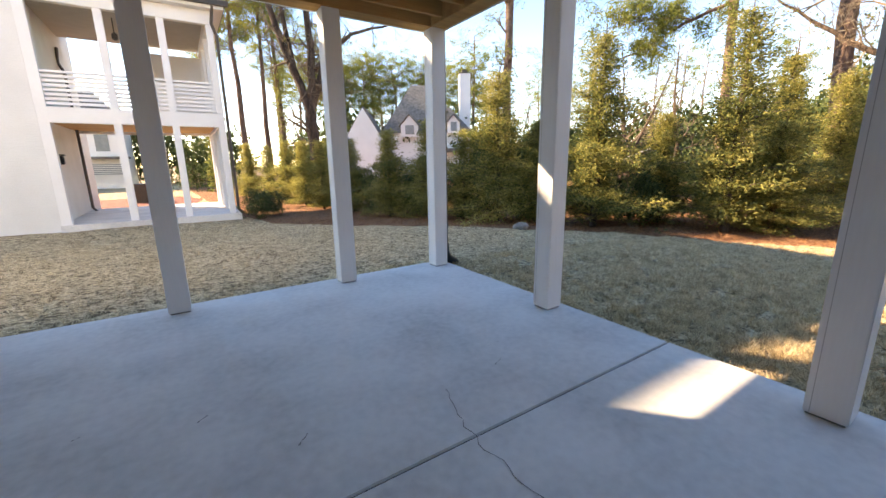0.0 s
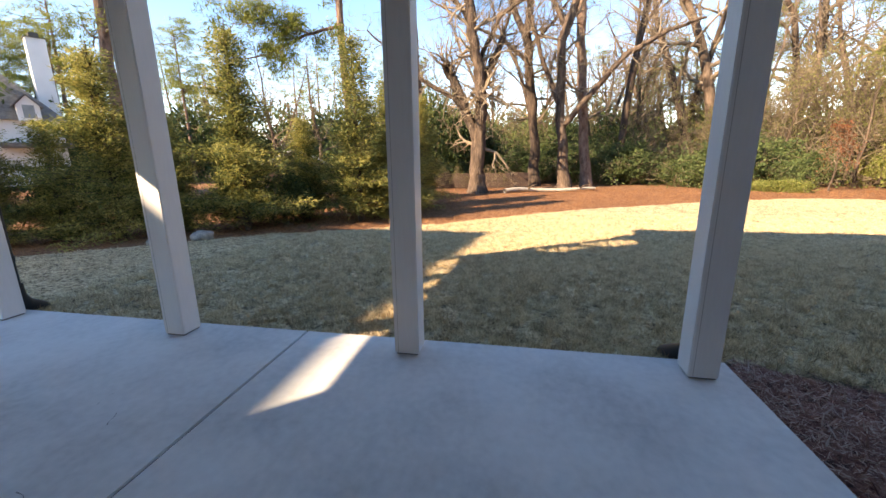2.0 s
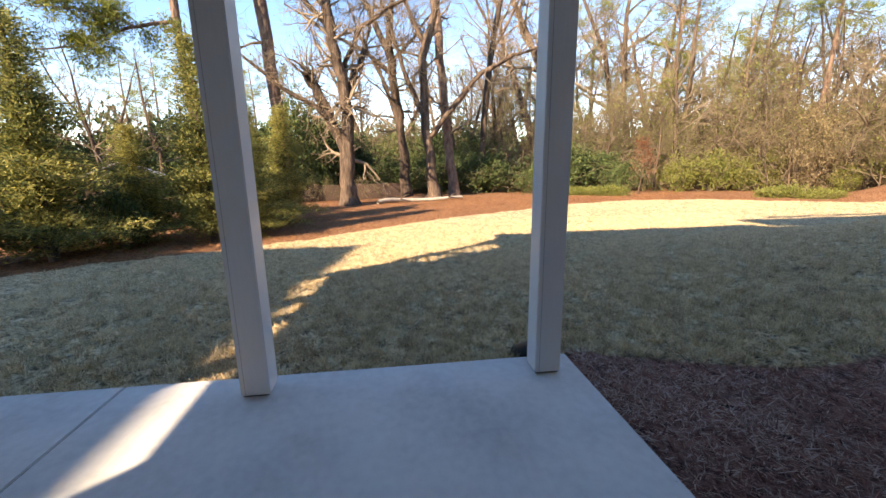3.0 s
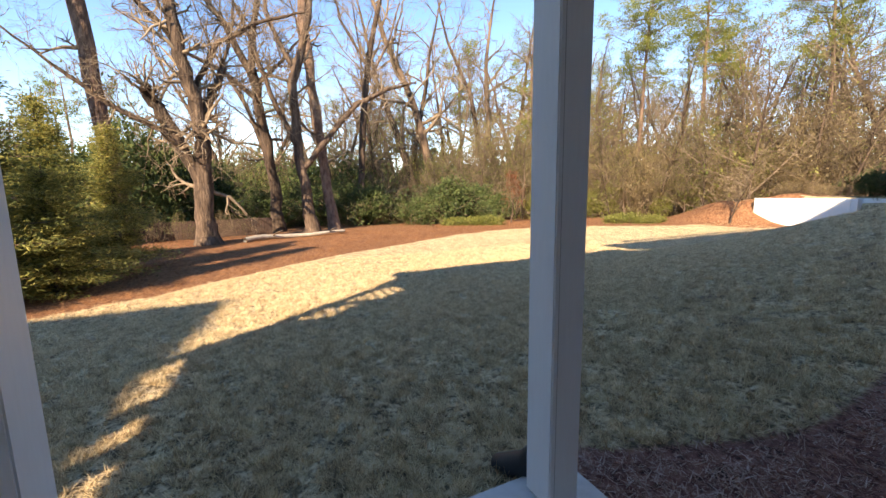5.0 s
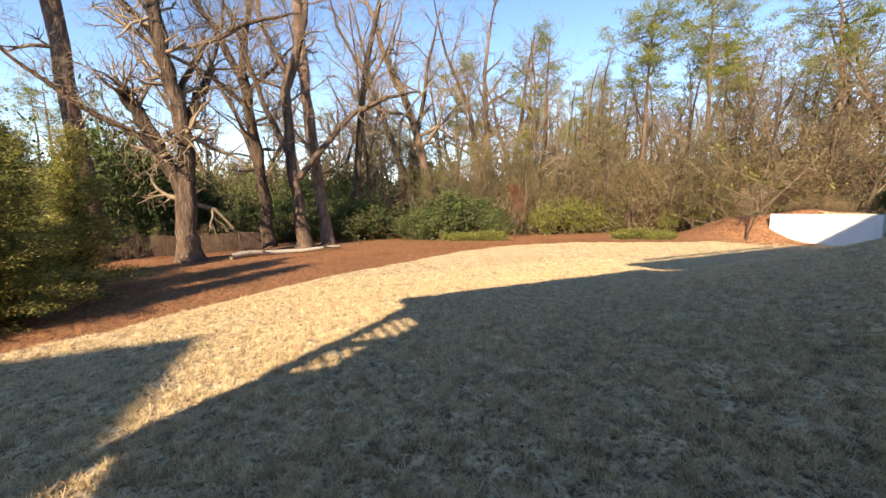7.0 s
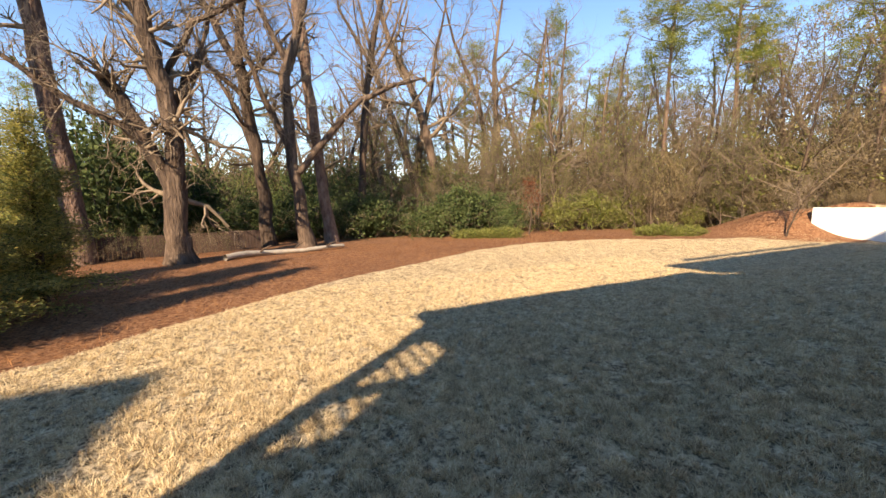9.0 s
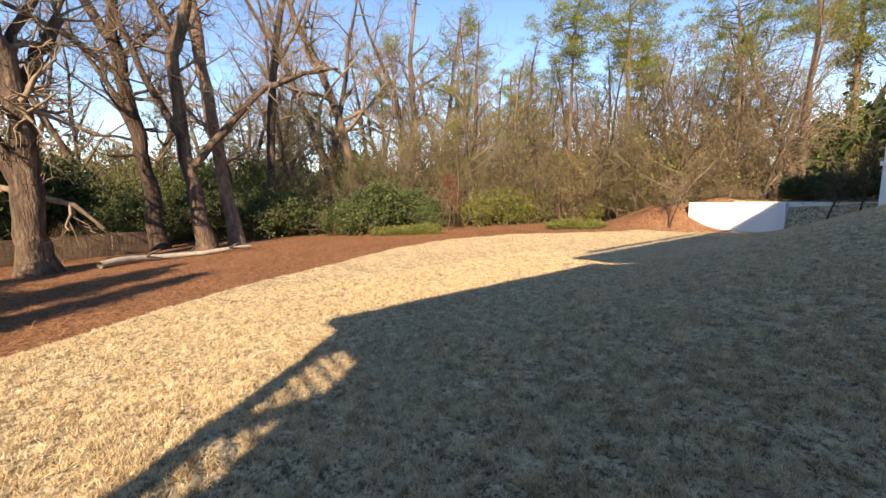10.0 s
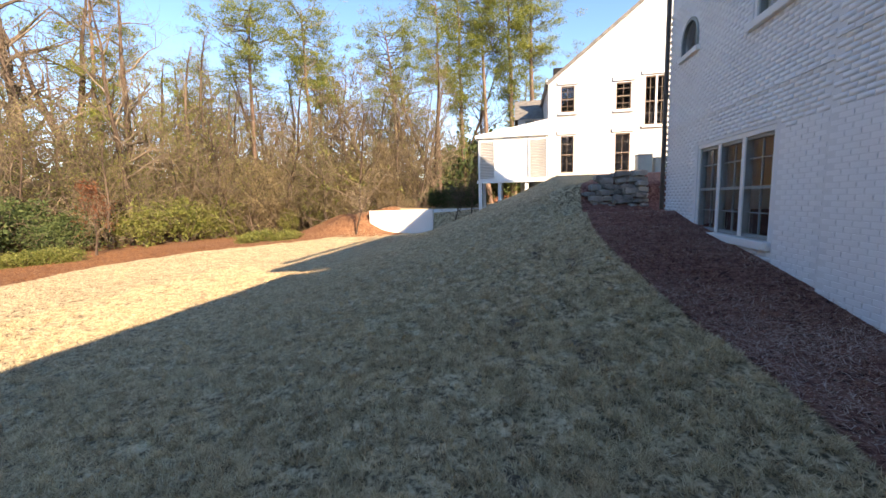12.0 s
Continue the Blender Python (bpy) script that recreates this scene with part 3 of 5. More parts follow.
def arched_window(y, z, w, h):
    wn = thing("window_3", 0, 0, 0, "small round-headed window in white painted brick", "window", kind="structure")
    wn.matrix_basis = east(y, z)
    arc = [(math.cos(a) * w / 2, h - w / 2 + math.sin(a) * w / 2) for a in np.linspace(0, math.pi, 17)]
    bm = bmesh.new()
    inner = [(x * 0.84, h - w / 2 + (zz - h + w / 2) * 0.84) for x, zz in arc]
    ring = lambda pts: [(pts[0][0], 0.0)] + pts + [(pts[-1][0], 0.0)]
    o, i2 = ring(arc), ring(inner)
    for yy in (-0.05,):
        vo = [bm.verts.new((a, yy, b)) for a, b in o]
        vi = [bm.verts.new((a, yy, b)) for a, b in i2]
        for k in range(len(o) - 1):
            bm.faces.new((vo[k], vo[k + 1], vi[k + 1], vi[k]))
    solid(bm, 0.07)
    part("window_frame", bm, SASH, wn)
    # spandrels that fill the square opening round the arch
    bm = bmesh.new()
    for s in (-1, 1):
        top = [bm.verts.new((s * w / 2, -0.004, h))]
        pts = [p for p in arc if p[0] * s >= -1e-6]
        vs = [bm.verts.new((a, -0.004, b)) for a, b in pts]
        for k in range(len(vs) - 1):
            bm.faces.new((top[0], vs[k], vs[k + 1]))
    solid(bm, 0.2)
    part("spandrel", bm, BRICKPAINT, wn)
    g = part("pane", boxes((-w / 2, w / 2, -0.125, -0.115, 0, h)), GLASS, wn)
    g.visible_shadow = False
    part("window_sill", boxes((-w / 2 - 0.06, w / 2 + 0.06, -0.15, 0.06, -0.1, 0.0), bevel=0.006), WHITE, wn)


arched_window(-10.38, 4.42, 0.8, 0.66)

# corner pipe of the house
pipe = thing("corner_downspout", WX + 0.05, -11.486, 1.2, "dark bronze downspout at the corner of the brick house", "downspout", "downspouts")
V, Q = [], []
tube(V, Q, [(0, 0, 0.0), (0, 0, 7.5)], [0.05, 0.05], 12)
ob = new("pipe", quads("pipe", np.concatenate(V), Q, BRONZE, True))
ob.parent = pipe
for h in (0.5, 2.6, 4.8):
    part("strap", boxes((-0.06, 0.06, -0.06, 0.06, h, h + 0.05), bevel=0.004), BRONZE, pipe)
part("eave_gutter", boxes((0.2, 0.35, -0.3, 9.3, 7.5, 7.65), bevel=0.01), BRONZE, pipe)


# ---- dry stone wall by the corner ----
def stone_wall():
    rng = np.random.default_rng(3)
    w = thing("stone_wall", 2.3, -13.0, 1.3, "low dry-stacked grey field stone retaining wall", "wall", kind="structure")
    for row in range(7):
        x = 1.35
        while x < 2.85 - row * 0.07:
            L = rng.uniform(0.22, 0.5)
            H = rng.uniform(0.13, 0.19)
            bm = bmesh.new()
            bmesh.ops.create_cube(bm, size=1)
            bmesh.ops.bevel(bm, geom=bm.edges[:], offset=0.16, segments=2, affect="EDGES")
            for v in bm.verts:
                v.co += Vector(rng.normal(0, 0.05, 3))
                v.co = Vector((v.co.x * L, v.co.y * 0.36, v.co.z * H))
            o = part("stone", bm, STONE, w, smooth=False)
            yy = -12.55 - 0.5 * (x - 1.35) * 0.35 + rng.normal(0, 0.03) - 0.03 * row
            zz = 1.25 + row * 0.145 + rng.normal(0, 0.015) - 0.06 * (x - 1.3)
            o.matrix_basis = Matrix.Translation((x + L / 2 - 2.3, yy + 13.0, zz - 1.3)) @ Euler(rng.normal(0, 0.06, 3)).to_matrix().to_4x4()
            x += L * 0.97


stone_wall()
UTIL = mat("utility_green", [(0.32, 0.38, 0.36), (0.42, 0.47, 0.45)], 0.5)
for x, h in ((-0.45, 0.8), (-1.1, 0.65)):
    u = thing("utility_box", x, -19.3, ground_z(x, -19.3) - 0.05, "grey-green metal utility box standing in grass", "utility box", "utility boxes")
    part("body", boxes((-0.28, 0.28, -0.25, 0.25, 0, h), bevel=0.02), UTIL, u)
    part("lid", boxes((-0.3, 0.3, -0.27, 0.27, h + 0.001, h + 0.05), bevel=0.015), UTIL, u)

# ---- the wing with the gable ----
GY = -23.0
wing = thing("gable_wing", 0, 0, 0, "tall white painted brick gable wing of the house in sunlight", "house", kind="structure")
WING_HOLES = [(1.81, 2.63, 5.84, 7.25), (1.83, 2.63, 2.76, 4.76), (-0.91, -0.05, 5.81, 7.23), (-0.91, -0.05, 2.73, 4.75), (-2.6, -1.41, 4.97, 7.44)]
bm = bmesh.new()
for a, b, c, d in wall_pieces(-9.0, 3.19, 0.6, 7.46, WING_HOLES):
    box(bm, a, b, GY - 0.3, GY, c, d)
vs = [bm.verts.new(v) for v in ((3.19, GY, 7.46), (-2.9, GY, 12.2), (-9, GY, 7.46), (3.19, GY - 0.3, 7.46), (-2.9, GY - 0.3, 12.2), (-9, GY - 0.3, 7.46))]
for f in ((0, 1, 2), (5, 4, 3), (0, 3, 4, 1), (1, 4, 5, 2)):
    bm.faces.new([vs[k] for k in f])
box(bm, 2.89, 3.19, GY - 10, GY - 0.301, 0.6, 7.46)


def brick_relief(m, scale=1.0):
    N, L = m.node_tree.nodes, m.node_tree.links
    b = N["Principled BSDF"]
    co, br, bp, mp = N.new("ShaderNodeTexCoord"), N.new("ShaderNodeTexBrick"), N.new("ShaderNodeBump"), N.new("ShaderNodeMapping")
    mp.inputs["Rotation"].default_value = (radians(90), 0, 0)
    L.new(co.outputs["Object"], mp.inputs[0])
    L.new(mp.outputs[0], br.inputs["Vector"])
    br.inputs["Scale"].default_value = 1.0
    br.inputs["Brick Width"].default_value, br.inputs["Row Height"].default_value, br.inputs["Mortar Size"].default_value = 0.215, 0.0677, 0.006
    bp.inputs["Strength"].default_value, bp.inputs["Distance"].default_value = 0.7, 0.01
    bp.invert = True
    L.new(br.outputs["Fac"], bp.inputs["Height"])
    L.new(bp.outputs[0], b.inputs["Normal"])
    return m


WINGBRICK = brick_relief(mat("wing_brick", [(0.46, 0.45, 0.43), (0.58, 0.57, 0.55), (0.66, 0.65, 0.63)], 0.7, 1.1, 30, 0.3, 0.004))
part("wall", bm, WINGBRICK, wing)
part("rake_board", boxes((3.1, 3.3, GY - 10, GY + 0.12, 7.4, 7.52)), WHITE, wing)
bm = bmesh.new()
for sgn, xe in ((1, 3.35), (-1, -9.2)):
    vs = [bm.verts.new(v) for v in ((xe, GY + 0.15, 7.38), (-2.9, GY + 0.15, 12.3), (-2.9, GY - 10, 12.3), (xe, GY - 10, 7.38))]
    bm.faces.new(vs)
solid(bm, 0.14)
part("roof", bm, SHINGLE, wing)
# sheet behind the wing windows, its near-black colour stands in for interior shade
part("back_room", boxes((-8.6, 2.7, GY - 3.2, GY - 3.0, 0.6, 9)), ROOMSHADE_JOINT, wing)
for k, (a, b, c, d) in enumerate(WING_HOLES):
    window("window_%d" % (k + 4), pose((a + b) / 2, GY + 0.02, c), b - a, d - c, 2 if b - a > 1 else 1, 2, 4, "tall brown sash window with white casing", True, WHITE, BROWNSASH)

annex = thing("louvred_annex", 0, 0, 0, "white panelled annex with grey louvres raised on posts", "annex", kind="structure")
part("panel", boxes((3.21, 6.9, GY - 3.0, GY - 0.05, 2.5, 4.80)), WHITE, annex)
bm = bmesh.new()
vs = [bm.verts.new(v) for v in ((3.2, GY - 3.2, 4.8), (7.05, GY - 3.2, 4.8), (7.05, GY - 3.2, 4.95), (3.2, GY - 3.2, 5.6), (3.2, GY + 0.1, 4.8), (7.05, GY + 0.1, 4.8), (7.05, GY + 0.1, 4.95), (3.2, GY + 0.1, 5.6))]
for f in ((0, 1, 2, 3), (7, 6, 5, 4), (0, 4, 5, 1), (1, 5, 6, 2), (3, 2, 6, 7)):
    bm.faces.new([vs[k] for k in f])
part("roof_edge", bm, WHITE, annex)
part("sill_board", boxes((3.2, 6.98, GY - 0.05, GY + 0.02, 2.40, 2.56)), WHITE, annex)
for x0, x1 in ((6.05, 6.8), (3.3, 4.15)):
    for k in range(24):
        z = 2.68 + k * 0.083
        o = part("louvre_slat", boxes((x0, x1, -0.03, 0.03, -0.008, 0.008)), LOUVRE, annex)
        o.matrix_basis = Matrix.Translation((0, GY - 0.02, z)) @ Matrix.Rotation(radians(-35), 4, "X")
    part("louvre_frame", boxes((x0 - 0.05, x0, GY - 0.05, GY + 0.03, 2.6, 4.7), (x1, x1 + 0.05, GY - 0.05, GY + 0.03, 2.6, 4.7)), WHITE, annex)
for x in (6.82, 5.75, 4.3, 3.25):
    part("post", boxes((x - 0.09, x + 0.09, GY - 0.25, GY - 0.07, -0.2, 2.5)), WHITE, annex)
    part("post", boxes((x - 0.09, x + 0.09, GY - 3.0, GY - 2.82, -0.2, 2.5)), WHITE, annex)
part("back_wall", boxes((3.2, 4.6, GY - 3.3, GY - 3.2, 0, 2.5)), WHITE, annex)
dorm = thing("dormer", 0, 0, 0, "small dormer with tan shingles and white siding", "dormer", kind="structure")
part("wall", boxes((3.2, 4.75, GY - 7.5, GY - 4.0, 4.8, 6.5)), WHITE, dorm)
bm = bmesh.new()
vs = [bm.verts.new(v) for v in ((3.1, GY - 3.7, 6.35), (4.95, GY - 3.7, 6.35), (4.95, GY - 5.7, 7.9), (3.1, GY - 5.7, 7.9), (4.95, GY - 7.7, 6.35), (3.1, GY - 7.7, 6.35))]
for f in ((0, 1, 2, 3), (3, 2, 4, 5), (1, 4, 2), (0, 3, 5)):
    bm.faces.new([vs[k] for k in f])
part("roof", bm, SHINGLE, dorm)
part("window_pane", boxes((3.75, 4.3, GY - 4.0, GY - 3.97, 5.4, 6.3)), SASH, dorm)

rw = thing("garden_wall", 0, 0, 0, "low white rendered retaining wall at the lawn's end", "retaining wall", kind="structure")
part("face", boxes((10.5, 14.6, -26.45, -26.2, -0.9, 0.97), bevel=0.01), WHITE, rw)
part("return", boxes((7.0, 10.495, -26.95, -26.7, -0.9, 0.97), bevel=0.01), WHITE, rw)
part("return", boxes((10.25, 10.495, -26.69, -26.2, -0.9, 0.965), bevel=0.01), WHITE, rw)


# ---- the neighbouring house with its two-storey porch ----
NY = 16.0
nb = thing("neighbour_house", 0, 0, 0, "white painted brick house with a two-storey porch", "house")
NBBRICK = brick_relief(mat("neighbour_brick", [(0.70, 0.69, 0.66), (0.82, 0.81, 0.78)], 0.7, 1.0, 30, 0.3, 0.004))
# unseen tall block west of x -4.4, added and sized to shade lawn and patio
part("wall", boxes((-16, -4.4, NY - 0.1, NY + 0.2, -0.6, 11.53)), NBBRICK, nb)
part("wall", boxes((-4.398, -2.85, NY - 0.1, NY + 0.2, -0.6, 8.0)), NBBRICK, nb)
part("wall", boxes((-3.1, -2.85, NY + 0.202, NY + 7, -0.6, 9.0)), NBBRICK, nb)
# upper part of the added shading block
part("wall", boxes((-16, -4.4, NY + 0.202, NY + 9, 9.0, 11.25)), NBBRICK, nb)
part("corner_board", boxes((-2.845, -2.6, NY - 0.12, NY + 0.12, -0.4, 6.4), bevel=0.01), WHITE, nb)
part("porch_floor", boxes((-2.845, 1.95, NY - 0.25, NY + 5.2, -0.55, -0.32)), CONCRETE, nb)
part("deck_floor", boxes((-2.845, 1.8, NY + 0.12, NY + 5.0, 2.72, 2.98)), WOOD, nb)
part("deck_fascia", boxes((-2.6, 1.8, NY - 0.12, NY + 0.11, 2.62, 3.05), bevel=0.008), WHITE, nb)
part("deck_fascia", boxes((1.6, 1.82, NY + 0.112, NY + 5.0, 2.62, 3.05), bevel=0.008), WHITE, nb)
part("deck_fascia", boxes((-2.84, 1.6, NY + 4.9, NY + 5.1, 2.62, 3.05), bevel=0.008), WHITE, nb)
part("porch_ceiling", boxes((-2.84, 1.8, NY - 0.1, NY + 5.0, 6.05, 6.15)), CEIL, nb)
part("header", boxes((-2.6, 1.8, NY - 0.12, NY + 0.1, 5.8, 6.2), bevel=0.008), WHITE, nb)
part("header", boxes((1.58, 1.8, NY + 0.102, NY + 5.0, 5.8, 6.2), bevel=0.008), WHITE, nb)
part("eave", boxes((-2.84, 2.15, NY - 0.4, NY + 5.4, 6.21, 6.42), bevel=0.01), WHITE, nb)
part("gutter", boxes((-2.84, 2.28, NY - 0.52, NY - 0.4, 6.3, 6.46), bevel=0.01), BRONZE, nb)
bm = bmesh.new()
vs = [bm.verts.new(v) for v in ((-2.84, NY - 0.5, 6.43), (2.25, NY - 0.5, 6.43), (2.25, NY + 5.5, 6.43), (-2.84, NY + 5.5, 6.43), (-2.84, NY + 2.5, 8.2), (0.6, NY + 2.5, 8.0))]
for f in ((0, 1, 5, 4), (1, 2, 5), (2, 3, 4, 5), (0, 4, 3)):
    bm.faces.new([vs[k] for k in f])
part("roof", bm, SHINGLE, nb)
# roof of the added block; its eave and east end set the shadow's edge
bm = bmesh.new()
vs = [bm.verts.new(v) for v in ((-16.3, NY - 0.3, 11.53), (-4.3, NY - 0.3, 11.53), (-4.3, NY + 9, 11.53), (-16.3, NY + 9, 11.53), (-9, NY + 4, 13.4))]
for f in ((0, 1, 4), (1, 2, 4), (2, 3, 4), (3, 0, 4), (3, 2, 1, 0)):
    bm.faces.new([vs[k] for k in f])
part("roof", bm, SHINGLE, nb)
for x in (-1.2, 0.28, 1.6):
    part("lower_column", boxes((x, x + 0.2, NY - 0.1, NY + 0.1, -0.32, 2.62), bevel=0.008), WHITE, nb)
    part("upper_column", boxes((x, x + 0.2, NY - 0.1, NY + 0.1, 3.05, 5.8), bevel=0.008), WHITE, nb)
for y in (NY + 1.7, NY + 3.3, NY + 4.85):
    part("lower_column", boxes((1.6, 1.8, y, y + 0.2, -0.32, 2.62), bevel=0.008), WHITE, nb)
    part("upper_column", boxes((1.6, 1.8, y, y + 0.2, 3.05, 5.8), bevel=0.008), WHITE, nb)
part("upper_back_wall", boxes((-0.6, 1.6, NY + 4.9, NY + 5.0, 3.05, 5.8)), NBBRICK, nb)
for x0, x1 in ((-2.6, -1.2), (-1.0, 0.28), (0.48, 1.6)):
    part("top_rail", boxes((x0, x1, NY - 0.05, NY + 0.05, 3.98, 4.04)), WHITE, nb)
    for k in range(7):
        z = 3.12 + 0.122 * k
        part("slat", boxes((x0, x1, NY - 0.015, NY + 0.015, z, z + 0.075)), WHITE, nb)
lantern = part("lantern", boxes((-2.83, -2.66, NY + 0.9, NY + 1.07, 1.45, 1.7), bevel=0.02), BLACK, nb, "black wall lantern")
part("lantern_cap", boxes((-2.84, -2.62, NY + 0.86, NY + 1.11, 1.705, 1.76), bevel=0.02), BLACK, lantern)
ob = thing("porch_fan", -0.9, NY + 1.6, 5.5, "small dark pendant lamp under the porch ceiling", "lamp")
part("stem", boxes((-0.015, 0.015, -0.015, 0.015, 0.1, 0.55)), BLACK, ob)
part("shade", boxes((-0.08, 0.08, -0.08, 0.08, -0.12, 0.1), bevel=0.03), BLACK, ob)
for x, y, z1 in ((1.88, NY - 0.16, 6.3), (-2.72, NY + 4.3, 5.5)):
    d = thing("neighbour_downspout", x, y, -0.4, "dark bronze downspout on the neighbouring porch", "downspout", "downspouts")
    V, Q = [], []
    tube(V, Q, [(0.12, 0, 0.05), (0, 0, 0.22), (0, 0, z1 - 0.4), (-0.12, -0.1, z1 - 0.1), (-0.05, -0.22, z1 + 0.4)], [0.05] * 5, 10)
    ob = new("pipe", quads("pipe", np.concatenate(V), Q, BRONZE, True))
    ob.parent = d
ac = thing("air_conditioner", -1.6, 26.0, ground_z(-1.6, 26.0) - 0.02, "dark grey outdoor air conditioning unit on the mulch", "air conditioner")
part("case", boxes((-0.45, 0.45, -0.45, 0.45, 0, 0.95), bevel=0.03), BRONZE, ac)
part("grille", boxes((-0.4, 0.4, -0.4, 0.4, 0.951, 0.98), bevel=0.01), BLACK, ac)
for k in range(8):
    part("fin", boxes((-0.4, 0.4, -0.462, -0.452, 0.1 + k * 0.1, 0.13 + k * 0.1)), BLACK, ac)

# house beyond the porch
fh = thing("far_white_house", -7.5, 44, -0.8, "distant white house with a grey roof and balcony railings", "house")
part("wall", boxes((-6, 4.2, 0, 6, 0, 5.6)), WHITE, fh)
bm = bmesh.new()
vs = [bm.verts.new(v) for v in ((-6.5, -0.5, 5.55), (4.7, -0.5, 5.55), (4.7, 6.5, 5.55), (-6.5, 6.5, 5.55), (-4, 3, 8.6), (2.2, 3, 8.6))]
for f in ((0, 1, 5, 4), (1, 2, 5), (2, 3, 4, 5), (3, 0, 4)):
    bm.faces.new([vs[k] for k in f])
part("roof", bm, SHINGLE, fh)
for x in (-1.0, 0.6, 2.2):
    part("window_pane", boxes((x, x + 0.9, -0.04, -0.01, 3.4, 5.0)), SASH, fh)
part("lean_roof", boxes((-2.0, 4.4, -1.3, -0.05, 2.75, 2.95), bevel=0.05), SHINGLE, fh)
for k in range(6):
    part("slat", boxes((-1.5, 4.2, -1.2, -1.17, 1.5 + 0.15 * k, 1.58 + 0.15 * k)), SASH, fh)

# ---- the hip-roofed house to the north-east ----
hh = thing("hip_roof_house", 20, 41, -0.6, "cream house with a steep grey hip roof and white chimney", "house", turn=-30)
part("wall", boxes((-4.5, 9.0, 0, 9, 0, 5.2)), WHITE, hh)
bm = bmesh.new()
vs = [bm.verts.new(v) for v in ((-0.8, -0.4, 5.0), (9.4, -0.4, 5.0), (9.4, 9.4, 5.0), (-0.8, 9.4, 5.0), (2.6, 3.5, 10.6), (4.6, 3.5, 10.6))]
for f in ((0, 1, 5, 4), (1, 2, 5), (2, 3, 4, 5), (3, 0, 4)):
    bm.faces.new([vs[k] for k in f])
part("roof", bm, SHINGLE, hh)
bm = bmesh.new()
vs = [bm.verts.new(v) for v in ((-5.2, -1.2, 3.2), (-2.5, -1.2, 7.6), (0.2, -1.2, 3.2), (-5.2, 7, 3.2), (-2.5, 7, 7.6), (0.2, 7, 3.2), (-5.2, -1.2, 0), (0.2, -1.2, 0), (-5.2, 7, 0), (0.2, 7, 0))]
for f in ((6, 7, 2, 1, 0), (3, 4, 5, 9, 8), (7, 9, 5, 2), (6, 0, 3, 8)):
    bm.faces.new([vs[k] for k in f])
part("gable_wall", bm, WHITE, hh)
bm = bmesh.new()
for a, b in (((-5.5, 2.9), (-2.5, 7.75)), ((-2.5, 7.75), (0.5, 2.9))):
    bm.faces.new([bm.verts.new(v) for v in ((a[0], -1.0, a[1]), (b[0], -1.0, b[1]), (b[0], 7.2, b[1]), (a[0], 7.2, a[1]))])
solid(bm, 0.15)
part("gable_roof", bm, SHINGLE, hh)
ch = part("chimney", boxes((8.1, 9.3, 1.5, 2.7, 4, 11.48), bevel=0.03), WHITE, hh)
part("chimney_cap", boxes((8.0, 9.4, 1.4, 2.8, 11.4802, 11.5), bevel=0.03), BRONZE, ch)
part("flue", boxes((8.4, 9.0, 1.8, 2.4, 11.502, 11.95), bevel=0.05), BRONZE, ch)
for x, z, w in ((2.4, 4.6, 1.9), (7.2, 4.9, 1.3)):
    bm = bmesh.new()
    vs = [bm.verts.new(v) for v in ((x - w / 2, -0.7, z), (x + w / 2, -0.7, z), (x + w / 2, -0.7, z + 1.2), (x, -0.7, z + 1.2 + w * 0.55), (x - w / 2, -0.7, z + 1.2), (x - w / 2, 3, z), (x + w / 2, 3, z), (x + w / 2, 3, z + 1.2), (x, 3, z + 1.2 + w * 0.55), (x - w / 2, 3, z + 1.2))]
    for f in ((0, 1, 2, 3, 4), (1, 6, 7, 2), (0, 4, 9, 5)):
        bm.faces.new([vs[k] for k in f])
    dm = part("dormer", bm, WHITE, hh)
    bm = bmesh.new()
    for s in (-1, 1):
        bm.faces.new([bm.verts.new(v) for v in ((x, -0.9, z + 1.3 + w * 0.55), (x + s * (w / 2 + 0.2), -0.9, z + 1.05), (x + s * (w / 2 + 0.2), 3, z + 1.05), (x, 3, z + 1.3 + w * 0.55))])
    solid(bm, 0.08)
    part("dormer_roof", bm, SHINGLE, dm)
    part("dormer_window", boxes((x - w * 0.25, x + w * 0.25, -0.74, -0.71, z + 0.25, z + 1.2)), SASH, dm)
part("porch_roof", boxes((5.2, 9.3, -1.6, 0, 2.9, 3.3), bevel=0.1), SHINGLE, hh)


# ---- beyond the white wall: a blue steel frame and a brick building ----
BLUESTEEL = mat("blue_steel", [(0.06, 0.14, 0.36), (0.10, 0.20, 0.46)], 0.45)
FARBRICK = mat("far_red_brick", [(0.30, 0.12, 0.075), (0.42, 0.18, 0.11)], 0.85, 2, 20, 0.4)
pg = thing("steel_frame", 14.4, -55.2, 1.2, "blue painted steel frame on the far bank", "frame", turn=10)
for x in (-1.5, 1.5):
    part("post", boxes((x - 0.09, x + 0.09, -0.09, 0.09, -1.5, 5.0), bevel=0.01), BLUESTEEL, pg)
part("beam", boxes((-1.9, 1.9, -0.11, 0.11, 5.001, 5.28), bevel=0.01), BLUESTEEL, pg)
bb = thing("brick_building", 8.5, -78.0, 0.0, "low red brick building with a pale roof edge behind the trees", "building", turn=8)
part("wall", boxes((-10, 9, -8, 0, -4, 9.2)), FARBRICK, bb)
part("roof_edge", boxes((-10.2, 9.2, -8.2, 0.2, 9.202, 10.0), bevel=0.05), LOUVRE, bb)
for k in range(6):
    w = part("window", boxes((-8.6 + 2.9 * k, -7.0 + 2.9 * k, 0.0, 0.06, 4.8, 7.2)), SASH, bb)
    part("sill", boxes((-8.7 + 2.9 * k, -6.9 + 2.9 * k, 0.0, 0.14, 4.6, 4.798)), LOUVRE, w)


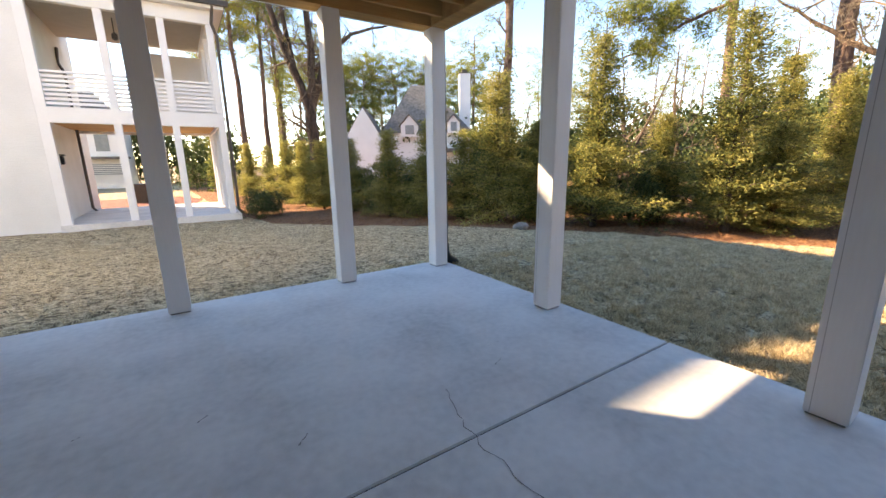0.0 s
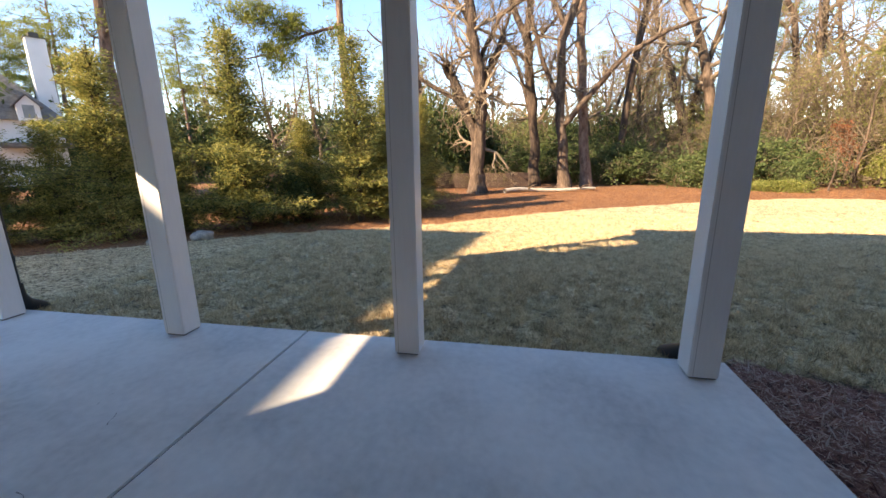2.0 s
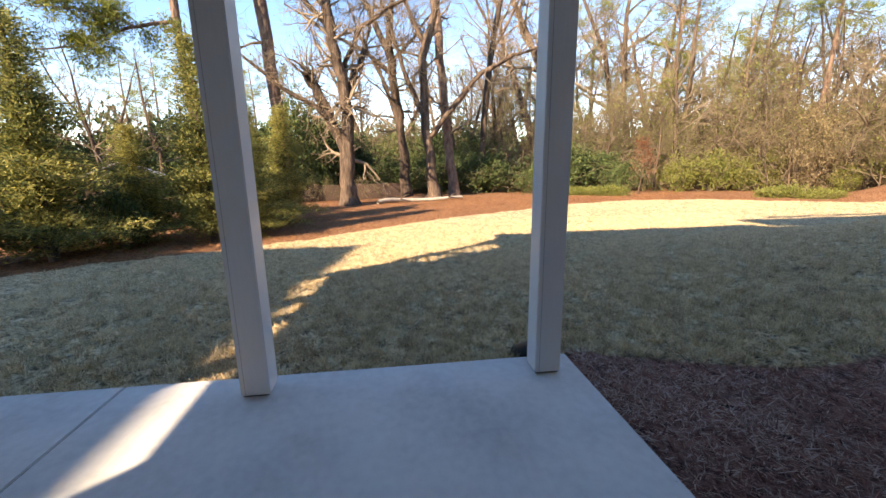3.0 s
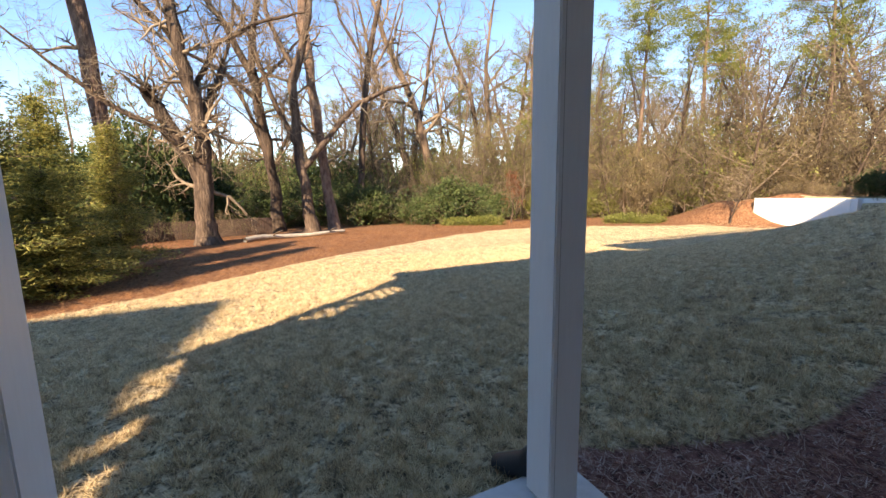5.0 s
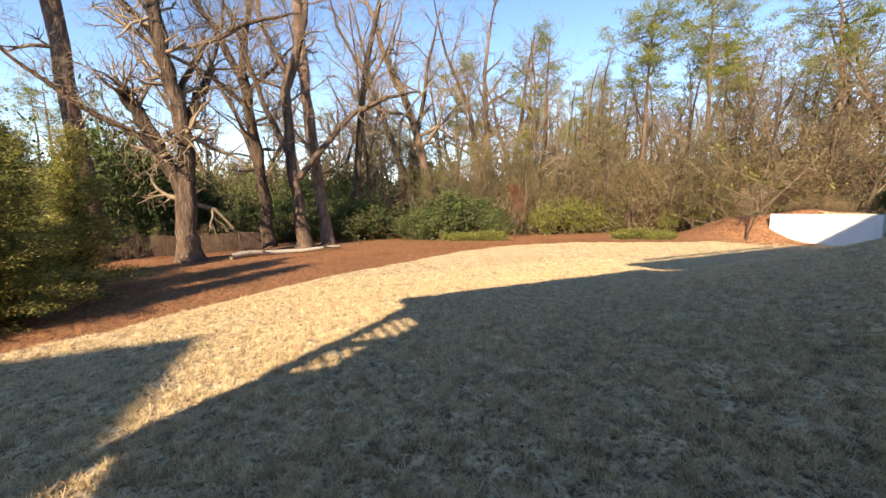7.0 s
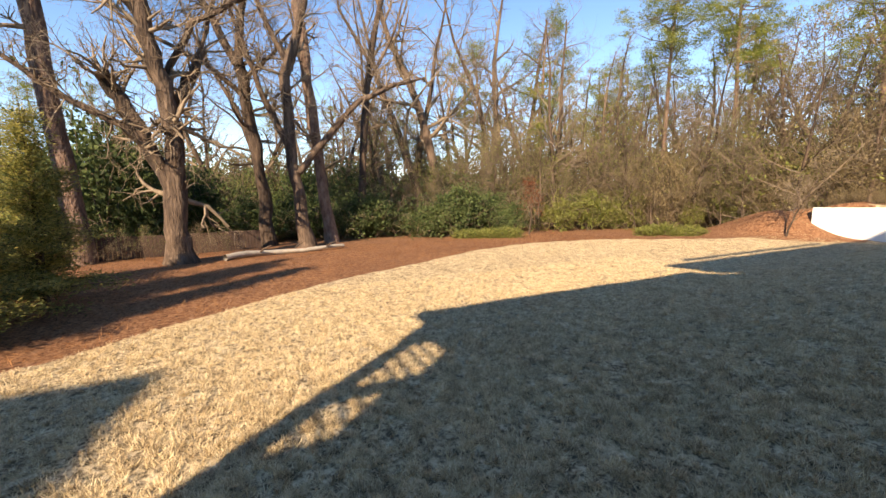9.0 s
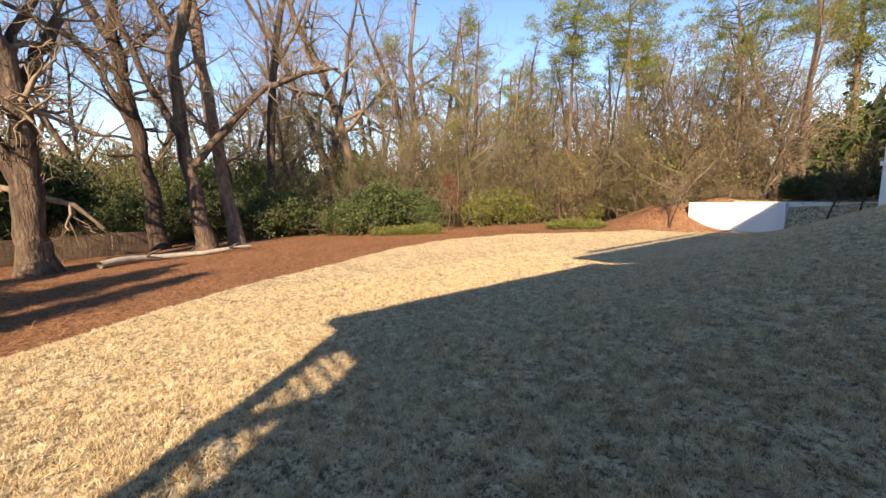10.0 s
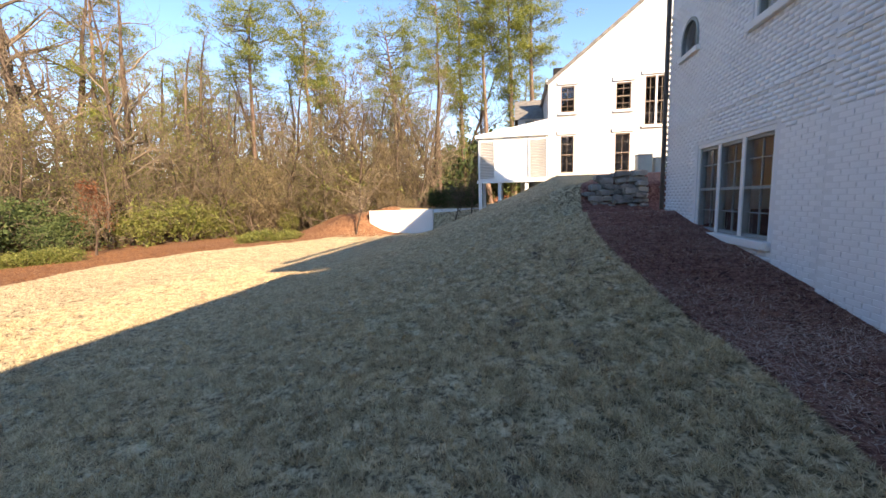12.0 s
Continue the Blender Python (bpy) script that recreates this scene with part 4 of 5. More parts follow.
# ---- trees and shrubs ----
def tree(name, label, category, group, trunk_mesh, crown_mesh, m, twig_mesh=None):
    t = thing(name, 0, 0, 0, label, category, group)
    t.matrix_basis = m
    for key, me in (("trunk", trunk_mesh), ("branchwork", twig_mesh), ("crown", crown_mesh)):
        if me:
            o = new(key, me)
            o.parent = t
            if key != "trunk":
                tagged(o, kind="stuff")
    return t


def placed(x, y, scale=1.0, turn=0.0, sink=0.06, tall=1.0):
    return pose(x, y, ground_z(x, y) - sink, 0, 0, turn) @ Matrix.Diagonal((scale, scale, scale * tall, 1))


def cedar_meshes(seed, h=5.0, r=1.5, dense=1.0, open_top=0.35):
    """A feathery conical evergreen: a trunk, rising boughs, and flat sprays along them."""
    rng = np.random.default_rng(seed)
    V, Q, C, A = [], [], [], []
    tube(V, Q, [(0, 0, 0), (0.02, 0.03, h * 0.35), (-0.03, 0, h * 0.7), (0.02, 0.02, h)], [0.085, 0.065, 0.035, 0.008], 7)
    n = int(150 * dense)
    for k in range(n):
        f = (k + rng.uniform(0, 1)) / n
        z = h * (0.05 + 0.93 * f)
        reach = r * (1 - f) ** 0.95 * rng.uniform(0.55, 1.15) * (0.8 + 0.35 * math.sin(f * 21 + seed)) + 0.12
        if f > 1 - open_top:
            reach *= rng.choice([0.7, 1.0, 1.2])
        a = rng.uniform(0, 2 * math.pi)
        d = Vector((math.cos(a), math.sin(a), rng.uniform(0.05, 0.55)))
        p0 = Vector((0, 0, z * 0.97))
        p1 = p0 + d * reach * 0.55
        p2 = p1 + Vector((d.x, d.y, d.z * 0.4 - 0.12)) * reach * 0.5
        tube(V, Q, [p0, p1, p2], [0.016, 0.011, 0.004], 3)
        m = max(3, int(reach * 13))
        for i in range(m):
            u = 0.15 + 0.85 * i / m
            q = p0.lerp(p1, u / 0.55) if u < 0.55 else p1.lerp(p2, (u - 0.55) / 0.45)
            side = Vector((-d.y, d.x, 0)) * rng.normal(0, 0.17) * (1.2 - u * 0.5)
            C.append(tuple(q + side))
            A.append((d.x * 0.8 + side.x * 4, d.y * 0.8 + side.y * 4, 0.25 + rng.normal(0, 0.3)))
    LV, LQ = leaves(rng, C, 18, (0.1, 0.1, 0.075), 0.1, 0.024, A)
    return quads("trunk", np.concatenate(V), Q, BARK, True), quads("crown", LV, LQ, CEDAR)


def pine_meshes(seed, h=18.0, crown=0.45, r=3.0, r0=0.26, clumps=1.0, vines=False, needles=80):
    rng = np.random.default_rng(seed)
    V, Q, tips = [], [], []
    lean = rng.normal(0, 0.35, 2)
    pts = [(lean[0] * f * f + rng.normal(0, 0.06), lean[1] * f * f + rng.normal(0, 0.06), h * f) for f in np.linspace(0, 1, 8)]
    tube(V, Q, pts, [r0 * (1.25 if k == 0 else 1 - 0.8 * k / 7) for k in range(8)], 9)
    TV, TQ = [], []
    n = int(42 * clumps)
    for k in range(n):
        f = 1 - crown * (k / n) ** 0.9
        a = rng.uniform(0, 2 * math.pi)
        L = r * (0.25 + 0.9 * math.sin(min(1, (1 - f) / crown * 1.25 + 0.12) * 2.6)) * rng.uniform(0.5, 1.15)
        i = min(6, int(f * 7))
        p = Vector(pts[i]).lerp(Vector(pts[i + 1]), f * 7 - i)
        grow(rng, TV, TQ, p, Vector((math.cos(a), math.sin(a), rng.uniform(-0.1, 0.5))).normalized(), L, 0.05, 1, tips, 0.2, 0.08, (3, 6), 0.5, 0.4)
        tips.append(tuple(p + Vector((math.cos(a), math.sin(a), 0.2)) * L * 0.6))
    for k in range(14):
        f = rng.uniform(0.3, 1 - crown)
        i = min(6, int(f * 7))
        p = Vector(pts[i]).lerp(Vector(pts[i + 1]), f * 7 - i)
        a = rng.uniform(0, 2 * math.pi)
        grow(rng, TV, TQ, p, Vector((math.cos(a), math.sin(a), rng.uniform(-0.2, 0.2))), rng.uniform(0.5, 2.0), 0.03, 1, [], 0.3, -0.02, (1, 4), 0.5, 0.3)
    LV, LQ = leaves(rng, tips, needles, (0.27, 0.27, 0.15), 0.26, 0.04 if needles > 60 else 0.055)
    if vines:
        z = rng.uniform(0.2, h * 0.55, 420)
        a = rng.uniform(0, 2 * math.pi, 420)
        rr = r0 * (1 - 0.7 * z / h) + rng.uniform(0, 0.28, 420)
        VV, VQ = leaves(rng, np.stack([np.cos(a) * rr, np.sin(a) * rr, z], axis=1), 8, 0.12, 0.17, 0.09)
        vm = quads("vines", VV, VQ, VINE)
    else:
        vm = None
    return quads("trunk", np.concatenate(V), Q, PINEBARK, True), quads("crown", LV, LQ, NEEDLE), quads("limbs", np.concatenate(TV), TQ, TWIG), vm


def bare_meshes(seed, h=14.0, r0=0.22, level=3, spread=0.45, twigmat=None, n=17, clear=0.25):
    """A leafless tree: a bent trunk with limbs down to fine twigs."""
    rng = np.random.default_rng(seed)
    V, Q, TV, TQ, tips = [], [], [], [], []
    p, d = Vector((0, 0, 0)), Vector((rng.normal(0, 0.06), rng.normal(0, 0.06), 1)).normalized()
    pts, rad = [p], [r0 * 1.35]
    for k in range(9):
        d = (d + Vector((rng.normal(0, 0.09), rng.normal(0, 0.09), 0.06))).normalized()
        p = p + d * h / 9
        pts.append(p)
        rad.append(r0 * (1 - 0.88 * (k + 1) / 9))
    tube(V, Q, pts, rad, 9)
    for k in range(n):
        f = clear + (1 - clear) * (k + rng.uniform(0, 1)) / n
        i = min(8, int(f * 9))
        q = pts[i].lerp(pts[i + 1], f * 9 - i)
        a = rng.uniform(0, 2 * math.pi)
        nd = Vector((math.cos(a), math.sin(a), rng.uniform(0.4, 1.1))).normalized()
        grow(rng, TV, TQ, q, nd, h * spread * (1.1 - f * 0.8) * rng.uniform(0.6, 1.0), rad[i] * 0.5, level - 1, tips, 0.22, 0.07, (4, 7), 0.55, 0.2)
    return quads("trunk", np.concatenate(V), Q, BARK, True), quads("limbs", np.concatenate(TV), TQ, twigmat or TWIG), tips, rng


def shrub_meshes(seed, r=0.9, h=1.5, n=260, leaf=0.1, material=None, per=9, stems=12):
    rng = np.random.default_rng(seed)
    V, Q, tips = [], [], []
    for k in range(stems):
        a = rng.uniform(0, 2 * math.pi)
        grow(rng, V, Q, Vector((math.cos(a) * 0.1, math.sin(a) * 0.1, 0)), Vector((math.cos(a) * 0.6, math.sin(a) * 0.6, 1.0)).normalized(), h * rng.uniform(0.5, 0.9), 0.02, 2, tips, 0.25, 0.05, (2, 4), 0.6, 0.2)
    u = rng.normal(0, 1, (n, 3))
    u /= np.linalg.norm(u, axis=1)[:, None]
    u *= (rng.uniform(0.35, 1.0, n) ** 0.5 * (0.75 + 0.3 * np.sin(u[:, 0] * 5 + seed) * np.sin(u[:, 2] * 6)))[:, None]
    C = np.concatenate([u * np.array([r, r, h * 0.55]) + np.array([0, 0, h * 0.5]), np.array(tips)])
    C[:, 2] = np.maximum(C[:, 2], 0.04)
    LV, LQ = leaves(rng, C, per, (0.1, 0.1, 0.08), leaf, leaf * 0.45)
    return quads("trunk", np.concatenate(V), Q, TWIG), quads("crown", LV, LQ, material or HOLLY)


rng = np.random.default_rng(21)
CEDARS = [cedar_meshes(s, 5.0, rr, dn, ot) for s, rr, dn, ot in ((1, 1.35, 1.5, 0.45), (2, 1.55, 1.6, 0.35), (3, 1.2, 1.4, 0.5), (4, 1.7, 1.6, 0.25))]
for x, y, h, k, wide in ((8.44, 9.42, 4.6, 1, 1.15), (10.12, 7.13, 5.4, 0, 1.15), (12.35, 6.5, 3.4, 3, 1.0), (12.2, 4.6, 5.7, 2, 1.2), (13.0, 3.9, 3.0, 3, 1.2), (14.6, 4.4, 4.9, 1, 1.0), (16.4, 3.6, 4.5, 0, 1.1), (7.2, 11.4, 3.4, 3, 1.0), (6.5, 13.0, 3.2, 1, 1.0), (18.5, 5.5, 4.6, 1, 1.1),
                        (5.9, 15.2, 3.0, 3, 0.95), (5.4, 17.4, 3.1, 2, 1.0), (5.2, 19.6, 3.2, 1, 1.0), (4.9, 21.8, 3.3, 3, 0.95), (4.4, 24.2, 3.2, 2, 1.0), (3.8, 27.0, 3.4, 1, 1.0), (9.3, 8.6, 3.2, 3, 1.0), (7.9, 10.4, 3.0, 2, 1.0), (11.2, 7.9, 3.3, 1, 1.0)):
    s = h / 5.0
    tree("cedar_tree", "feathery yellow-green conical evergreen on pine straw", "tree", "evergreen screen", CEDARS[k][0], CEDARS[k][1],
         placed(x, y, 1, rng.uniform(0, 360)) @ Matrix.Diagonal((wide * min(1.15, s ** 0.5), wide * min(1.15, s ** 0.5), s, 1)))

FARGREEN = [shrub_meshes(140 + k, 1.1, 2.0, 150, 0.2, HOLLY, 7, 4) for k in range(3)]
HOLLIES = [shrub_meshes(40 + k, 1.1, 2.0, 420, 0.11, HOLLY, 10) for k in range(3)]
for x, y, s, k in ((12.9, 7.0, 1.0, 0), (11.4, 6.6, 0.9, 1), (9.6, 9.4, 0.9, 2), (2.5, 15.6, 0.6, 0), (3.2, 16.6, 0.5, 1), (8.6, 11.0, 1.0, 0), (7.4, 13.2, 1.0, 1), (6.9, 15.5, 0.95, 2), (6.6, 18.0, 1.0, 0), (6.0, 21.0, 1.0, 1), (14.9, 5.9, 1.0, 2), (17.4, 5.0, 1.1, 0)):
    tree("evergreen_shrub", "dark green rounded evergreen shrub", "shrub", "evergreen screen", HOLLIES[k][0], HOLLIES[k][1], placed(x, y, s, rng.uniform(0, 360)))


# big trees at the edge of the wood: limbs given as (sideways, up, radius)
def oak(name, label, x, y, limbs, seed, material=None, twigs=12, level=2, vine=0, tlen=1.9, needles=0):
    rg = np.random.default_rng(seed)
    base = Vector((x, y, ground_z(x, y) - 0.12))
    side = Vector((y + 0.9, -(x - 4.9), 0)).normalized()
    away = Vector((x - 4.9, y + 0.9, 0)).normalized()
    t = thing(name, *base, label, "tree", "big trees")
    TV, TQ, tips = [], [], []
    cover = []
    for n, limb in enumerate(limbs):
        V, Q = [], []
        bend = rg.normal(0, 0.25) if n else 0.0
        pts = [side * u + away * (bend * k + (rg.normal(0, 0.1) if n else 0)) + Vector((0, 0, v)) for k, (u, v, r) in enumerate(limb)]
        rad = [r * 0.78 for u, v, r in limb]
        fine_p, fine_r = [], []
        for k in range(len(pts) - 1):
            for i in range(4):
                f = i / 4
                fine_p.append(pts[k].lerp(pts[k + 1], f) + Vector(rg.normal(0, 0.02 + rad[k] * 0.07, 3)) * (0 if k + i == 0 else 1))
                fine_r.append((rad[k] * (1 - f) + rad[k + 1] * f) * rg.uniform(0.93, 1.08))
        fine_p.append(pts[-1])
        fine_r.append(rad[-1])
        if n == 0:
            fine_r[0] *= 1.35
            fine_r[1] *= 1.1
        tube(V, Q, fine_p, fine_r, 11)
        o = new("trunk" if n == 0 else "limb", quads("limb", np.concatenate(V), Q, material or BARK, True))
        o.parent = t
        L = sum((pts[k + 1] - pts[k]).length for k in range(len(pts) - 1))
        for k in range(int(twigs * L / 4) if n else int(twigs * L / 14)):
            i = int(rg.integers(len(fine_p) // (4 if n else 2), len(fine_p)))
            d = Vector(rg.normal(0, 1, 3)) + Vector((0, 0, 0.5))
            grow(rg, TV, TQ, fine_p[i], d.normalized(), rg.uniform(0.5, 1.0) * tlen * (1.2 if i > len(fine_p) - 3 else 0.9), max(0.016, fine_r[i] * 0.33), level, tips, 0.28, 0.05, (3, 6), 0.55, 0.2)
        for q, r in zip(fine_p, fine_r):
            for _ in range(vine):
                a = rg.uniform(0, 2 * math.pi)
                if q.z < 8:
                    cover.append((q.x + math.cos(a) * r, q.y + math.sin(a) * r, q.z + rg.uniform(-0.4, 0.4)))
    o = new("twigwork", quads("twigwork", np.concatenate(TV), TQ, TWIG))
    o.parent = t
    tagged(o, kind="stuff")
    if needles:
        high = [q for q in tips if q[2] > 4.5]
        LV, LQ = leaves(rg, high, needles, (0.2, 0.2, 0.15), 0.34, 0.04)
        o = new("needle_sprays", quads("needle_sprays", LV, LQ, NEEDLE))
        o.parent = t
        tagged(o, kind="stuff")
    if cover:
        LV, LQ = leaves(rg, cover, 5, 0.07, 0.13, 0.07)
        o = new("ivy", quads("ivy", LV, LQ, VINE))
        o.parent = t
    return t


oak("old_oak", "old forked oak with a broken stub and bare limbs", 23.04, 1.93, [
    [(0, 0, 0.66), (-0.02, 1.4, 0.52), (0.05, 3.3, 0.52)],
    [(0.05, 3.0, 0.43), (0.12, 4.9, 0.4), (0.0, 6.2, 0.38), (-0.4, 8.2, 0.34), (-0.7, 10.8, 0.29), (-0.9, 15.0, 0.16)],
    [(-0.1, 3.0, 0.36), (-0.8, 5.0, 0.34), (-1.45, 6.3, 0.32), (-1.85, 7.1, 0.3)],
    [(0.1, 5.7, 0.26), (0.75, 7.1, 0.22), (1.3, 8.3, 0.2)],
    [(1.2, 8.0, 0.12), (1.8, 10.3, 0.08), (2.1, 12.0, 0.04)],
    [(-0.2, 3.6, 0.2), (-1.2, 5.2, 0.17), (-2.9, 6.1, 0.14), (-4.2, 7.2, 0.1), (-6.0, 8.8, 0.04)],
    [(0.0, 7.0, 0.17), (1.0, 9.0, 0.14), (2.8, 10.0, 0.1), (4.4, 10.4, 0.05)],
    [(-0.5, 9.0, 0.18), (-2.0, 10.8, 0.14), (-3.8, 11.6, 0.1), (-5.4, 13.2, 0.04)]], 101, tlen=2.3, twigs=15)
oak("oak_tree", "tall bare oak with spreading limbs", 28.94, -1.46, [
    [(0, 0, 0.5), (-0.1, 3.0, 0.4), (-0.5, 6.5, 0.38), (-0.9, 9.8, 0.36)],
    [(-0.9, 9.6, 0.28), (-2.2, 12.3, 0.22), (-4.0, 15.0, 0.15), (-5.5, 17.0, 0.07)],
    [(-0.9, 9.7, 0.3), (-0.5, 13.0, 0.22), (0.3, 16.5, 0.12)],
    [(-0.7, 8.2, 0.18), (-2.5, 9.6, 0.15), (-5.0, 10.9, 0.1), (-7.2, 12.2, 0.05)],
    [(-0.8, 9.0, 0.16), (0.8, 10.6, 0.13), (2.4, 12.5, 0.06)]], 102, tlen=2.8, twigs=16)
oak("oak_tree", "bare oak with a long low sweeping limb", 26.82, -3.21, [
    [(0, 0, 0.52), (-0.2, 2.5, 0.4), (-0.5, 5.0, 0.38), (-0.6, 8.8, 0.33), (0.5, 12.5, 0.24), (0.9, 16.0, 0.12)],
    [(-0.2, 4.0, 0.22), (1.4, 6.0, 0.22), (3.1, 7.9, 0.2), (5.2, 9.0, 0.15), (6.9, 9.4, 0.08)],
    [(-0.5, 5.2, 0.24), (-1.6, 7.5, 0.2), (-2.5, 10.5, 0.14), (-3.4, 13.0, 0.06)],
    [(-0.4, 9.4, 0.2), (-1.6, 12.0, 0.15), (-2.0, 15.0, 0.06)]], 103, tlen=2.6, twigs=15)
oak("tall_pine", "tall reddish pine trunk", 28.61, -4.87, [
    [(0, 0, 0.48), (-0.35, 3.0, 0.4), (-0.8, 8.0, 0.38), (-1.2, 13.0, 0.34), (-1.4, 20.0, 0.22)]], 104, PINEBARK, twigs=5)
oak("ivy_tree", "leaning tree with ivy on its trunk", 31.22, -7.08, [
    [(0, 0, 0.36), (0.3, 3.0, 0.32), (0.7, 8.0, 0.3), (1.2, 12.0, 0.27), (2.4, 17.0, 0.16)],
    [(0.9, 10.2, 0.16), (2.6, 13.0, 0.12), (3.6, 16.0, 0.05)], [(1.2, 11.5, 0.14), (-0.6, 14.5, 0.1), (-1.2, 17.0, 0.05)]], 105, vine=9, tlen=2.2)
oak("tall_pine", "massive straight pine trunk behind the evergreens", 24.97, 5.55, [
    [(0, -0.3, 0.55), (-0.15, 4, 0.46), (-0.5, 9.0, 0.43), (-1.0, 16.0, 0.38), (-1.3, 22.0, 0.25)]], 106, PINEBARK, twigs=7, tlen=2.6)
oak("tall_pine", "slender pine trunk behind the evergreens", 21.8, 8.9, [
    [(0, -0.3, 0.3), (-0.1, 5, 0.26), (-0.3, 12.0, 0.22), (-0.5, 18.0, 0.14)],
    [(-0.2, 8.8, 0.11), (-2.0, 8.3, 0.09), (-3.8, 7.3, 0.06), (-5.6, 6.9, 0.03)], [(-1.8, 8.3, 0.06), (-3.6, 8.6, 0.05), (-5.2, 8.4, 0.02)]], 107, PINEBARK, twigs=14, tlen=1.3, needles=16)
oak("tall_pine", "dark pine trunk behind the evergreens", 16.2, 17.6, [
    [(0, -0.3, 0.36), (0.0, 5, 0.32), (0.05, 10.0, 0.26), (0.1, 15.0, 0.15)]], 108, PINEBARK, twigs=16, tlen=1.8, needles=9)
oak("forked_oak", "large forked bare oak with ascending limbs", 8.0, 27.5, [
    [(0, 0, 0.6), (0.05, 3.0, 0.5), (0.0, 5.5, 0.48)],
    [(0.0, 5.3, 0.36), (-1.0, 8.5, 0.3), (-2.2, 12.5, 0.2), (-3.0, 16, 0.1)], [(0, 5.4, 0.36), (0.3, 9.0, 0.3), (0.1, 14.0, 0.18)],
    [(0.1, 5.6, 0.3), (1.3, 9.0, 0.24), (2.6, 13.0, 0.12)], [(0.4, 8, 0.2), (3, 10.5, 0.15), (6, 11.5, 0.06)], [(-0.6, 7, 0.22), (-1.2, 11, 0.16), (-1.4, 15, 0.08)]], 109, tlen=2.6, twigs=12)

FARPINES = [pine_meshes(260 + k, 18, c, r, 0.26, 0.4, False, 50) for k, (c, r) in enumerate(((0.45, 2.6), (0.35, 3.0)))]
PINES = [pine_meshes(200 + k, 18, c, r, 0.26, n, v) for k, (c, r, n, v) in enumerate(((0.45, 2.6, 1.0, False), (0.35, 3.1, 1.0, False), (0.55, 2.2, 1.0, True), (0.3, 2.4, 0.7, True)))]
BARES = [bare_meshes(300 + k, 14, 0.2 + 0.03 * k, 3, sp, None, 15)[:2] for k, sp in enumerate((0.34, 0.42, 0.3, 0.38))]
BRUSH = []
for k in range(4):
    tm, lm, tips, rg = bare_meshes(330 + k, 4.2, 0.05, 3, 0.6, None, 16, 0.05)
    LV, LQ = leaves(rg, tips, 4, 0.14, 0.065, 0.03)
    BRUSH.append((tm, lm, quads("crown", LV, LQ, (DRYLEAF, VINE, VINE, DRYLEAF)[k])))
VINES = [shrub_meshes(60 + k, 1.2, 2.6, 420, 0.13, VINE, 8) for k in range(2)]
DRY = [shrub_meshes(70 + k, 1.3, 3.0, 420, 0.075, DRYLEAF, 9) for k in range(2)]
LOW = [shrub_meshes(80 + k, 0.55, 0.6, 110, 0.09, VINE, 8) for k in range(2)]


def pine(x, y, h, k, label="tall pine with a high rounded green crown"):
    s = h / 18
    t = tree("pine_tree", label, "tree", "pines of the wood", PINES[k][0], PINES[k][1], placed(x, y, s, rng.uniform(0, 360)), PINES[k][2])
    if PINES[k][3]:
        o = new("vines", PINES[k][3])
        o.parent = t


def bare(x, y, h, k):
    tree("bare_tree", "leafless grey-brown woodland tree", "tree", "bare trees of the wood", BARES[k][0], None, placed(x, y, h / 14, rng.uniform(0, 360)), BARES[k][1])


def brush(x, y, h, k):
    tree("brush", "tangled brown woodland brush", "shrub", "woodland brush", BRUSH[k][0], BRUSH[k][2], placed(x, y, h / 4.2, rng.uniform(0, 360)), BRUSH[k][1])


EYE_X, EYE_Y = 4.9, -1.0


def polar(bearing, dist):
    """A place by its bearing from +x (degrees, clockwise) and its distance from the lawn's middle."""
    a = -radians(bearing)
    return EYE_X + dist * math.cos(a), EYE_Y + dist * math.sin(a)


# named trees of the wood
for b, d, h, k in ((29.0, 46, 19, 0), (39.0, 40, 19, 2), (46.5, 40, 13.5, 2), (54.4, 36, 17.5, 1), (61.5, 36, 17.5, 1), (63.0, 38, 15, 3), (73.3, 36, 16, 1),
                   (79.0, 44, 21, 0), (82.5, 46, 22, 2), (86.0, 46, 23, 1), (89.5, 47, 24, 2), (92.0, 47, 24, 0), (50.0, 44, 15, 0), (70.0, 48, 14, 3)):
    pine(*polar(b, d), h, k)
for b, d, h, k in ((22.8, 33, 25, 1), (25.5, 34, 24, 3), (31.0, 42, 25, 2), (33.5, 43, 24, 1), (36.5, 44, 20, 3), (3, 34, 18, 1), (9, 33, 19, 2), (16, 35, 19, 0), (21, 38, 20, 3), (-3, 38, 18, 1), (27, 40, 20, 0), (13, 52, 18, 1), (17, 55, 19, 2), (-9, 40, 17, 0), (28, 36, 15, 0), (30, 40, 17, 1), (35, 38, 15, 2), (38, 37, 17, 3), (41.2, 32, 15, 0), (44.0, 37, 14, 1), (48, 36, 15, 2), (51, 35, 13, 3), (56, 37, 12, 0), (57.5, 34, 12, 1), (60, 39, 15, 2), (65.0, 40, 13, 3), (66.5, 37, 14, 0), (69.0, 41, 15, 1), (71.0, 42, 15, 2), (75.5, 42, 15, 3), (77.0, 40, 14, 0), (81.0, 50, 18, 1), (84, 55, 18, 2), (18, 36, 15, 3), (14, 38, 15, 0), (10, 36, 16, 1), (5, 40, 15, 2), (0, 36, 14, 3), (-5, 42, 16, 0), (12, 46, 16, 2), (20, 44, 17, 1), (7, 48, 17, 3)):
    bare(*polar(b, d), h, k)
